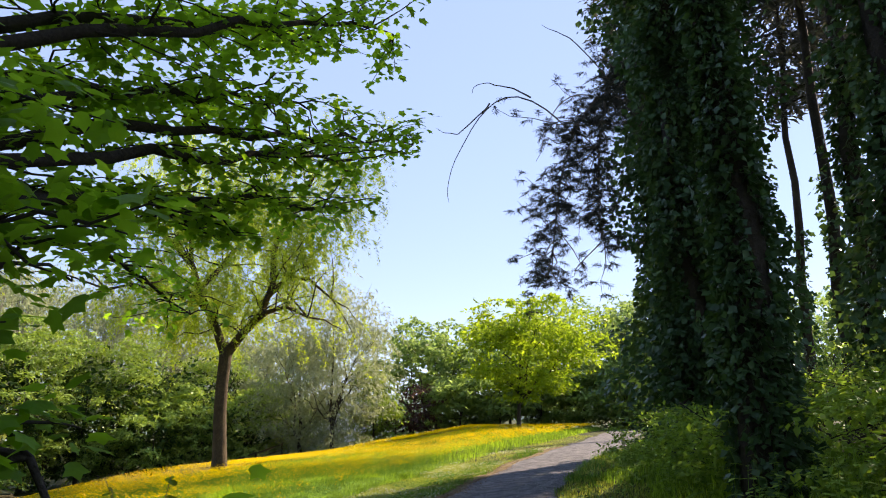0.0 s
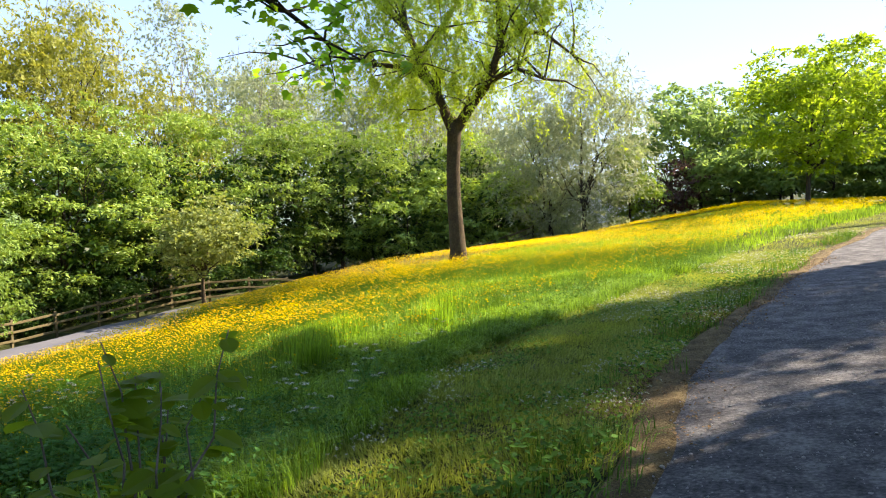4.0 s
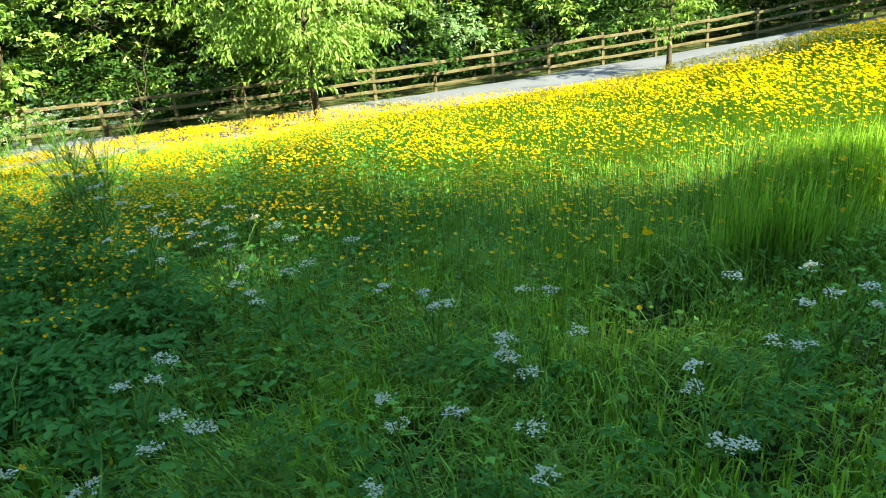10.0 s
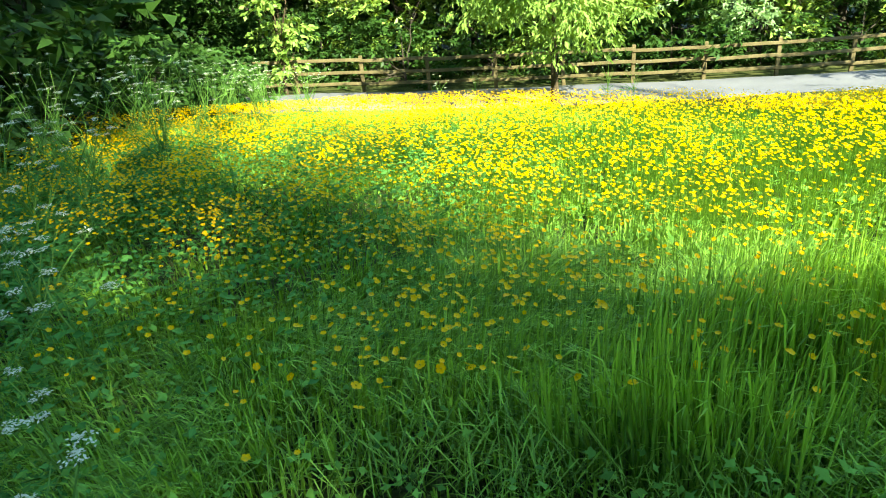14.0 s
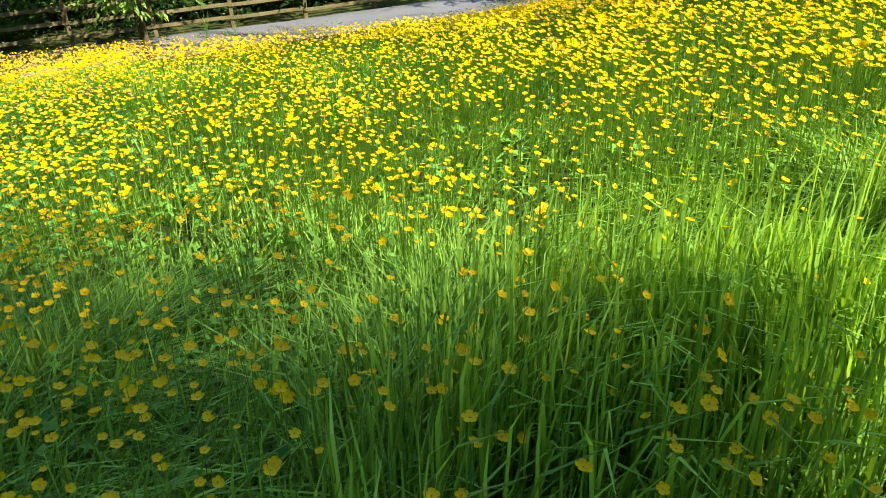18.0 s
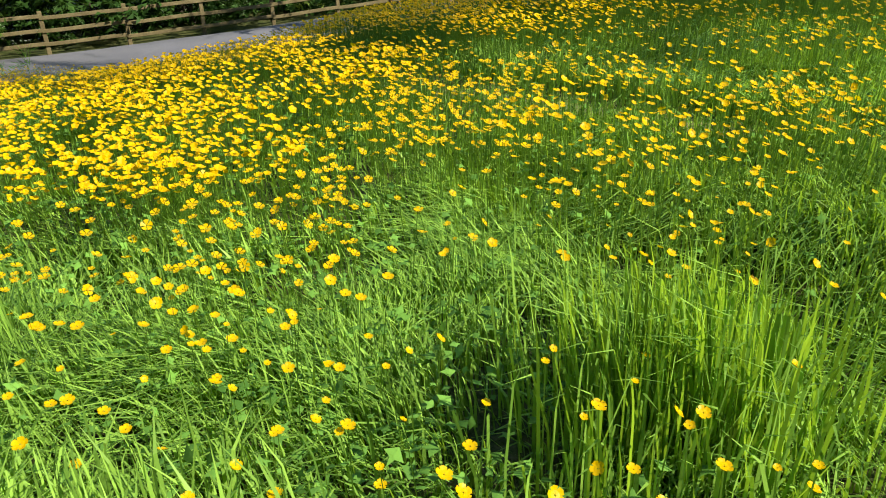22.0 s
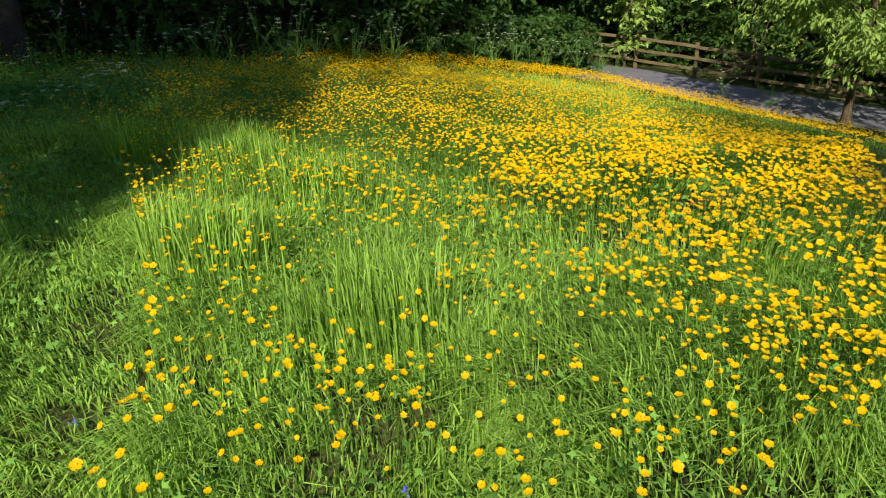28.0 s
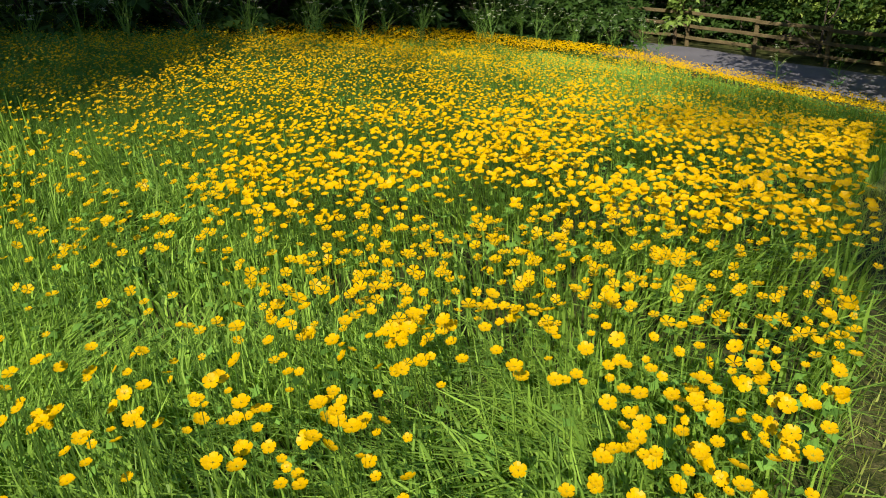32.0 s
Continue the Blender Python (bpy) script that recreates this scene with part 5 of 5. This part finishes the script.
def cup(detail):
    h = Heap()
    if detail == 2:
        for i in range(5):
            p, f = petal(i)
            h.add(p * (1, 1, 1.5), f)
    elif detail == 1:
        for i in range(5):
            p, _ = petal(i)
            h.add(p[[0, 2, 3, 4]] * (1, 1, 1.9), [(0, 2, 1), (0, 3, 2)])
    elif detail == 0:
        h.add([(1, 0, 0.45), (0, 0.9, 0.1), (-1, 0, 0.45), (0, -0.9, 0.1)], [(0, 1, 3), (1, 2, 3)])
    else:
        a = np.arange(5) * 2 * math.pi / 5
        v = np.concatenate([[(0, 0, 0)], np.stack([np.cos(a), np.sin(a), 0.34 + 0 * a], -1)])
        h.add(v, [(0, 1 + i, 1 + (i + 1) % 5) for i in range(5)])
    return h.arrays()


def flowers(name, x, y, radius, height, detail, label, stem=True):
    n = len(x)
    pts, tri = cup(detail)
    height = height * by_path(x, y)
    z = ground_z(x, y) + height * rs.uniform(0.85, 1.22, n)
    tilt, az = np.abs(rs.normal(0, 0.36, n)), rs.uniform(0, 2 * np.pi, n)
    up = np.stack([np.sin(tilt) * np.cos(az), np.sin(tilt) * np.sin(az), np.cos(tilt)], -1) + np.array([0.2, 0.17, 0])
    up /= np.linalg.norm(up, axis=1)[:, None]
    s = np.cross(up, (0.3, 0.9, 0.1))
    s /= np.linalg.norm(s, axis=1)[:, None]
    t = np.cross(up, s)
    r = radius * rs.uniform(0.55, 1.15, n) * (0.80 + 0.12 * np.clip((y - 13) / 1.5, 0, 1) + 0.35 * np.clip((-4.9 - x) / 0.8, 0, 1) * np.clip((y - 12.6) / 1.5, 0, 1) * (off_line(TROD, x, y) < 6))
    o = np.stack([x, y, z], -1)
    v = o[:, None] + r[:, None, None] * (s[:, None] * pts[None, :, :1] + t[:, None] * pts[None, :, 1:2] + up[:, None] * pts[None, :, 2:3])
    f = tri[None] + (np.arange(n) * len(pts))[:, None, None]
    tagged(piece(name, v, f, M_PETAL), label, "flowers", kind="stuff")
    if stem:
        h = Heap()
        root = o - np.stack([rs.normal(0, 0.03, n), rs.normal(0, 0.03, n), height * 0.9], -1)
        d = np.array([0.0016, 0.0008, 0])
        v = np.stack([root - d, root + d, o + d * 0.7, o - d * 0.7], 1)
        h.add(v, np.array([(0, 1, 2), (0, 2, 3)])[None] + (np.arange(n) * 4)[:, None, None])
        tagged(piece("flower_stems", *h.arrays(), M_STEM), "thin green buttercup stems", "stems", kind="stuff")


def bloom_sample(per_m2, x0, x1, y0, y1, near0, near1):
    n = int(per_m2 * (x1 - x0) * (y1 - y0))
    x, y = meadow_sample(n, x0, x1, y0, y1, near0, near1)
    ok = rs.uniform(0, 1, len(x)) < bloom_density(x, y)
    return x[ok], y[ok]


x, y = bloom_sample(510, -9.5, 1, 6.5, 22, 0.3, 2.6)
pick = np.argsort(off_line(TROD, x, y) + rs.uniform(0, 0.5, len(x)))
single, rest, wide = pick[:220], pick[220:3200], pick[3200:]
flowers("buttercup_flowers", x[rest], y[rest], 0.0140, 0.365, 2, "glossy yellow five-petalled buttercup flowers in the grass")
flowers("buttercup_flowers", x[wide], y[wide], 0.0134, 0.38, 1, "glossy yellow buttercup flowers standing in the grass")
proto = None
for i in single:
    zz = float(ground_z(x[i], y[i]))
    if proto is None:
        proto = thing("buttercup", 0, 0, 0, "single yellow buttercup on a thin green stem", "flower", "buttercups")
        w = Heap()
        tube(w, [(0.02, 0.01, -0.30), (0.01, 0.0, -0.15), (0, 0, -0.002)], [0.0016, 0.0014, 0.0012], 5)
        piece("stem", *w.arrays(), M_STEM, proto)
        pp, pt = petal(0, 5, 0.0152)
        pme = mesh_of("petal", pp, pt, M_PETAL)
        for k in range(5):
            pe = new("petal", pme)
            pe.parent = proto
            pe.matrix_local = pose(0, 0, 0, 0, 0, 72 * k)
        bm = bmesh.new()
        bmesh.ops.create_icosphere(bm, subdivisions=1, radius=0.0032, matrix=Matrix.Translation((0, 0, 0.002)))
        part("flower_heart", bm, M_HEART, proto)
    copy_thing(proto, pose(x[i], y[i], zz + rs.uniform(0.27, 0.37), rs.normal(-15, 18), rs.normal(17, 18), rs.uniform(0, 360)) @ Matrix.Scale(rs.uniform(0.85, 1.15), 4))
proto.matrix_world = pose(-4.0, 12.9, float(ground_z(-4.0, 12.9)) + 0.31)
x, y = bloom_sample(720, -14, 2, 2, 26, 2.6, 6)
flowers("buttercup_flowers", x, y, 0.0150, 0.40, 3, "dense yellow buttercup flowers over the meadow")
x, y = bloom_sample(420, -24.5, 4, -4, 38, 6, 14)
ok = (x > -11) | (y > 17) | (rs.uniform(0, 1, len(x)) < 0.65)
x, y = x[ok], y[ok]
flowers("buttercup_flowers", x, y, 0.0185, 0.40, 0, "yellow buttercups further down the meadow", False)
x, y = bloom_sample(210, -25, 14, -6, 56, 14, 60)
ok = (y > 24) | (x > -14) | (rs.uniform(0, 1, len(x)) < 0.5)
x, y = x[ok], y[ok]
flowers("buttercup_flowers", x, y, 0.030, 0.42, 0, "yellow buttercups far along the meadow", False)

# daisies on the mown margin and a few small blue flowers
x, y = scatter(rs, 34000, -5, 4, 2, 27)
ok = (x > along_y(EDGE, y) - 0.2) & (x < along_y(GRAVEL, y) - 1.2) & (waves(x * 1.6 + 2, y * 1.1) + 0.4 * waves(x * 4, y * 4) > 0.12)
x, y = x[ok], y[ok]
h = Heap()
p = np.stack([x, y, ground_z(x, y) + rs.uniform(0.04, 0.085, len(x))], -1)
leaves(h, np.repeat(p, 6, 0) + rs.normal(0, 0.004, (len(p) * 6, 3)), 0.015, rs, OVAL, -0.1, 0.6)
tagged(piece("daisies", *h.arrays(), M_WHITE), "small white daisies scattered on the mown grass", "flowers", kind="stuff")
for i, (x, y) in enumerate([(-3.15, 15.25), (-3.7, 16.2)]):
    e = thing("speedwell", x, y, float(ground_z(x, y)), "tiny blue wildflower deep in the grass", "flower", "blue flowers")
    w, h = Heap(), Heap()
    tube(w, [(0, 0, 0), (0.01, 0, 0.2)], [0.0015, 0.001], 4)
    leaves(h, np.array([0.01, 0, 0.2]) + np.random.RandomState(i).normal(0, 0.006, (12, 3)), 0.01, np.random.RandomState(i), OVAL, 0, 0.6)
    piece("stem", *w.arrays(), M_STEM, e)
    piece("petals", *h.arrays(), M_BLUE, e)

# ---- undergrowth under the pines ----
BANK = [(3.6, 5.3, 0.9, 0.75), (4.2, 6.6, 1, 0.9), (3.3, 7.9, 0.7, 0.7), (3.5, 9.2, 0.8, 0.8), (3.7, 10.6, 0.8, 0.8), (4.6, 13.2, 0.9, 0.9), (4.2, 14.6, 0.8, 0.8), (5.4, 15.6, 1, 0.9), (5.2, 9.6, 1.2, 1), (5.6, 7, 1.2, 1), (5, 4.6, 1.2, 1), (6.6, 5.8, 1.3, 1.1), (6.8, 11.4, 1.3, 1.3)]
UNDER = [(8.6, 9.2, 1.5, 1.3), (8.4, 16.2, 1.6, 1.6), (10.4, 13, 1.6, 1.5), (6.6, 19, 1.2, 1), (7.6, 23, 1.5, 1.4), (9.4, 27, 1.6, 1.6), (3.2, 3.4, 0.8, 0.6), (4.6, 2.4, 1, 0.8), (11.5, 36, 1.6, 1.6), (13.8, 41, 1.6, 1.7), (12.4, 30, 1.6, 1.6), (11.6, 20, 1.8, 1.8)]
for i, (x, y, s, hh) in enumerate(BANK + UNDER):
    tree("bramble_bush", x, y, hh * 1.4, "tangled green bramble and nettle undergrowth beneath the pines", "undergrowth", 700 + i, 0.02, 0.1, (0, 0, hh * 0.5), (s, s, hh * 0.7), M_DARKBARK, M_BRAMBLE, 0.08 if i < len(BANK) else 0.13, 270 if i < len(BANK) else 200, 12, 0.4, OVAL if i < len(BANK) else CHIP, 0.25, 0.05, 0.1, 8, (0, 0), 0.25, 0.35, 0.7, "bush")

# nettles at the foot of the bank
SERRATE = (np.array([(0, 0, 0), (0.18, 0.24, 0.04), (0.42, 0.27, 0.03), (0.70, 0.17, 0.0), (1, 0, -0.06), (0.70, -0.17, 0.0), (0.42, -0.27, 0.03), (0.18, -0.24, 0.04)]), np.array([(0, 4, 2), (0, 2, 1), (2, 4, 3), (0, 6, 4), (0, 7, 6), (6, 5, 4)]))


def nettle(x, y, height, seed):
    """Upright stems with pairs of pointed leaves, each pair at right angles to the last."""
    rs = np.random.RandomState(seed)
    e = thing("nettle", x, y, float(ground_z(x, y)) - 0.02, "green stinging nettle clump with pointed leaves on the shady bank", "wild plant", "nettles")
    for _ in range(rs.randint(2, 5)):
        w, h = Heap(), Heap()
        hh = height * rs.uniform(0.65, 1.1)
        a, s = rs.uniform(0, 6.28), rs.uniform(0.03, 0.2)
        line = bend((math.cos(a) * 0.06, math.sin(a) * 0.06, 0), (math.cos(a) * s, math.sin(a) * s, hh), rs, 0.0, 8, 0.03)
        tube(w, line, np.linspace(0.005, 0.002, 8), 4)
        st = piece("stem", *w.arrays(), M_STEM, e)
        turn = rs.uniform(0, 3.14)
        for k in range(2, 8):
            for side in (0, math.pi):
                b = turn + (k % 2) * math.pi / 2 + side
                leaves(h, line[k][None], 0.115 * (1.12 - 0.09 * k), rs, SERRATE, 0.35, 0.9, 0.15, np.array([(math.cos(b) * 3, math.sin(b) * 3, 0)]))
        piece("foliage", *h.arrays(), M_BRAMBLE, st)
    return e


nrs = np.random.RandomState(77)
for i in range(64):
    y = nrs.uniform(3.8, 15.5)
    nettle(float(along_y(GRAVEL, y)) + 2.15 + abs(nrs.normal(0, 0.75)), y, nrs.uniform(0.45, 0.85), 3000 + i)

# ---- woodland that closes the low end of the meadow ----
WOODS = [(-12.4, 2.4, 14, 0), (-15.6, 1.0, 15, 1), (-9.0, 0.2, 14, 0), (-18.8, -0.8, 14, 1), (-21.6, -2.6, 13, 0), (-13.0, -4.0, 15, 1), (-7.0, -5.0, 15, 0), (-17.5, -7.0, 15, 0), (-4.5, -10.5, 15, 1), (-11.0, -11.0, 16, 0), (-24.5, -8.5, 14, 0), (-28.8, -4.0, 12, 0), (-21.0, -14.0, 16, 1), (-29.5, -13.0, 15, 0), (-15.5, -17.0, 16, 1), (-2.0, -18.0, 15, 0), (5.0, -16.0, 15, 0), (12.0, -6.0, 14, 0)]
for i, (x, y, hh, k) in enumerate(WOODS):
    # Most crowns use the dark leaves, which put the wood's shade into colour.
    tree("woodland_tree", x, y, hh, "tall shady woodland tree with a dark trunk", "woodland trees", 800 + i, 0.24, 3.4, (0, 0, hh * 0.5) if i < 6 else None, (4.6, 4.6, 5.8), M_DARKBARK, M_SHADELEAF if i < 6 else (M_SHADELEAF, M_HEDGE)[k], 0.48, 440, 11, 1.1, CHIP, 0.4, 0.2, 0.15, 12, (0, 0), 0.3, 0.3)
# Dark leaf colour makes the edge of the wood read as shade.
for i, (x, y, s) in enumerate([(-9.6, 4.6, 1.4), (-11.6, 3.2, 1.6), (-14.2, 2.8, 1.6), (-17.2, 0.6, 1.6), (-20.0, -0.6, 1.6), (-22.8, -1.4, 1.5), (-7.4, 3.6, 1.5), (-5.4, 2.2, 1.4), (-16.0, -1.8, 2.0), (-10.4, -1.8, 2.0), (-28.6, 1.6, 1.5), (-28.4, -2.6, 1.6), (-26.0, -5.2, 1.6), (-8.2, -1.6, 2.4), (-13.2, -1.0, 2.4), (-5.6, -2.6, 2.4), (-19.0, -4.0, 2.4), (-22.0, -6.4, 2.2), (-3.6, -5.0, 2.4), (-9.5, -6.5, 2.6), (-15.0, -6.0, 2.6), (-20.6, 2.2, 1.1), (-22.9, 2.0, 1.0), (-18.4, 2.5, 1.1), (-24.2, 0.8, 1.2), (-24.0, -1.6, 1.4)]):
    tree("shrub", x, y, s * 1.7, "shrub at the edge of the wood, leaves coloured dark for shade", "shrubs by the wood", 840 + i, 0.04, 0.2, (0, 0, s * 0.8), (s, s, s * 0.9), M_DARKBARK, M_SHADELEAF, 0.22, 270, 11, 0.5, CHIP, 0.3, 0.1, 0.1, 7, (0, 0), 0.35, 0.35, 0.5, "shrub")

# a wooden bench on a clearing seen through the wood
bench = thing("bench", -20.5, -8.4, float(ground_z(-20.5, -8.4)), "plain wooden bench in a bright clearing beyond the wood", "bench", "", 35)
for name, sx, sy, sz, px, py, pz in (("seat", 1.6, 0.4, 0.05, 0, 0, 0.45), ("backrest", 1.6, 0.05, 0.3, 0, 0.2, 0.75), ("leg", 0.08, 0.36, 0.44, -0.65, 0, 0.22), ("leg", 0.08, 0.36, 0.44, 0.65, 0, 0.22)):
    bm = bmesh.new()
    bmesh.ops.create_cube(bm, size=1, matrix=Matrix.Translation((px, py, pz)) @ Matrix.Diagonal((sx, sy, sz, 1)))
    bmesh.ops.bevel(bm, geom=bm.edges[:], offset=0.01, segments=1, affect='EDGES')
    part(name, bm, M_RAIL, bench)

# ---- far distance ----
def mast(x, y, height, heads):
    e = thing("floodlight_mast", x, y, float(ground_z(x, y)), "slim grey steel floodlight mast far beyond the trees", "mast", "floodlight masts")
    w = Heap()
    tube(w, [(0, 0, 0), (0, 0, height)], [0.22, 0.12], 8)
    piece("pole", *w.arrays(), M_METAL, e)
    for dx in (-0.9, 0.9)[:heads]:
        bm = bmesh.new()
        bmesh.ops.create_cube(bm, size=1, matrix=Matrix.Translation((dx, 0, height - 0.2)) @ Matrix.Rotation(0.5, 4, 'X') @ Matrix.Diagonal((1.0, 0.4, 0.6, 1)))
        bmesh.ops.bevel(bm, geom=bm.edges[:], offset=0.06, segments=1, affect='EDGES')
        part("lamp_head", bm, M_METAL, e)
    bm = bmesh.new()
    bmesh.ops.create_cube(bm, size=1, matrix=Matrix.Translation((0, 0, height - 0.2)) @ Matrix.Diagonal((2.4, 0.12, 0.12, 1)))
    part("cross_bar", bm, M_METAL, e)


mast(-16.0, 148.0, 16.0, 2)
mast(-13.6, 163.5, 15.0, 2)
cabin = thing("cabin", -10.5, 88, float(ground_z(-10.5, 88)), "low white-roofed building far beyond the meadow", "building", "", 8)
bm = bmesh.new()
bmesh.ops.create_cube(bm, size=1, matrix=Matrix.Translation((0, 0, 1.9)) @ Matrix.Diagonal((9, 5, 3.8, 1)))
bmesh.ops.bevel(bm, geom=bm.edges[:], offset=0.03, segments=1, affect='EDGES')
part("wall", bm, M_CABIN, cabin)
bm = bmesh.new()
bmesh.ops.create_cube(bm, size=1, matrix=Matrix.Translation((0, 0, 4.2)) @ Matrix.Diagonal((9.6, 5.6, 0.55, 1)))
bmesh.ops.bevel(bm, geom=bm.edges[:], offset=0.05, segments=1, affect='EDGES')
part("roof", bm, M_CABIN, cabin, "white flat roof edge")
# wooded hills on the skyline; their haze is only in the pale colour
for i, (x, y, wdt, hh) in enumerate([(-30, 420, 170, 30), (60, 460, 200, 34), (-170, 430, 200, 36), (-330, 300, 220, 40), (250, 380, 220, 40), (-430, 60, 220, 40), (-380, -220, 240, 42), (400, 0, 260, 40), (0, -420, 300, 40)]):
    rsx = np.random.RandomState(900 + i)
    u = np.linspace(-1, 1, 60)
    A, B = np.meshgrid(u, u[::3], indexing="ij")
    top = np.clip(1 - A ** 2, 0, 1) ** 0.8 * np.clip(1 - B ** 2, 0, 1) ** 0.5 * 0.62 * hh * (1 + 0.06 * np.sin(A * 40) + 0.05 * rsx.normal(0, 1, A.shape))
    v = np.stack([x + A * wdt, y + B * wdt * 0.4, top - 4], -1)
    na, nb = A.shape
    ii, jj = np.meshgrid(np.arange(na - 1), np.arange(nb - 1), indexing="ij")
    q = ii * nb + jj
    tagged(piece("wooded_hill", v, np.concatenate([np.stack([q, q + nb, q + nb + 1], -1).reshape(-1, 3), np.stack([q, q + nb + 1, q + 1], -1).reshape(-1, 3)]), M_HILL, smooth=True), "wooded hill on the skyline in a haze-tinted colour", "hill", "wooded hills")
# loose stones on the gravel
rs = np.random.RandomState(951)
stone_shapes = []
for k in range(5):
    bm = bmesh.new()
    bmesh.ops.create_icosphere(bm, subdivisions=1, radius=1)
    for v in bm.verts:
        v.co *= rs.uniform(0.75, 1.1)
        v.co.z *= 0.6
    me = bpy.data.meshes.new("stone")
    bm.to_mesh(me)
    bm.free()
    me.materials.append(M_STONE)
    stone_shapes.append(me)
gravel_ob = bpy.data.objects["gravel_path"]
for i in range(280):
    y = rs.uniform(4.5, 16)
    x = float(along_y(GRAVEL, y)) + rs.uniform(-1.15, 1.15)
    st = new("stone", stone_shapes[i % 5])
    st.parent = gravel_ob
    st.matrix_world = pose(x, y, float(ground_z(x, y)) + 0.037, 0, 0, rs.uniform(0, 360)) @ Matrix.Scale(rs.uniform(0.006, 0.018), 4)
h = Heap()
n = 16000
y = rs.uniform(2, 20, n)
x = along_y(GRAVEL, y) + rs.uniform(-1.2, 1.2, n)
ok = off_line(GRAVEL, x, y) < 1.15
x, y = x[ok], y[ok]
o = np.stack([x, y, ground_z(x, y) + 0.033], -1)
tet = np.array([(1, 0, 0), (-0.5, 0.9, 0), (-0.5, -0.9, 0), (0.1, 0, 0.8)])
s = 0.003 + 0.010 * rs.uniform(0, 1, len(x)) ** 2.5
a = rs.uniform(0, 6.28, len(x))
rot = np.stack([np.stack([np.cos(a), -np.sin(a), 0 * a], -1), np.stack([np.sin(a), np.cos(a), 0 * a], -1), np.stack([0 * a, 0 * a, 1 + 0 * a], -1)], 1)
h.add(o[:, None] + s[:, None, None] * np.einsum("nij,kj->nki", rot, tet), np.array([(0, 1, 3), (1, 2, 3), (2, 0, 3)])[None] + (np.arange(len(x)) * 4)[:, None, None])
tagged(piece("gravel_chips", *h.arrays(), M_STONE, gravel_ob), "small loose grey gravel chips", kind="stuff")
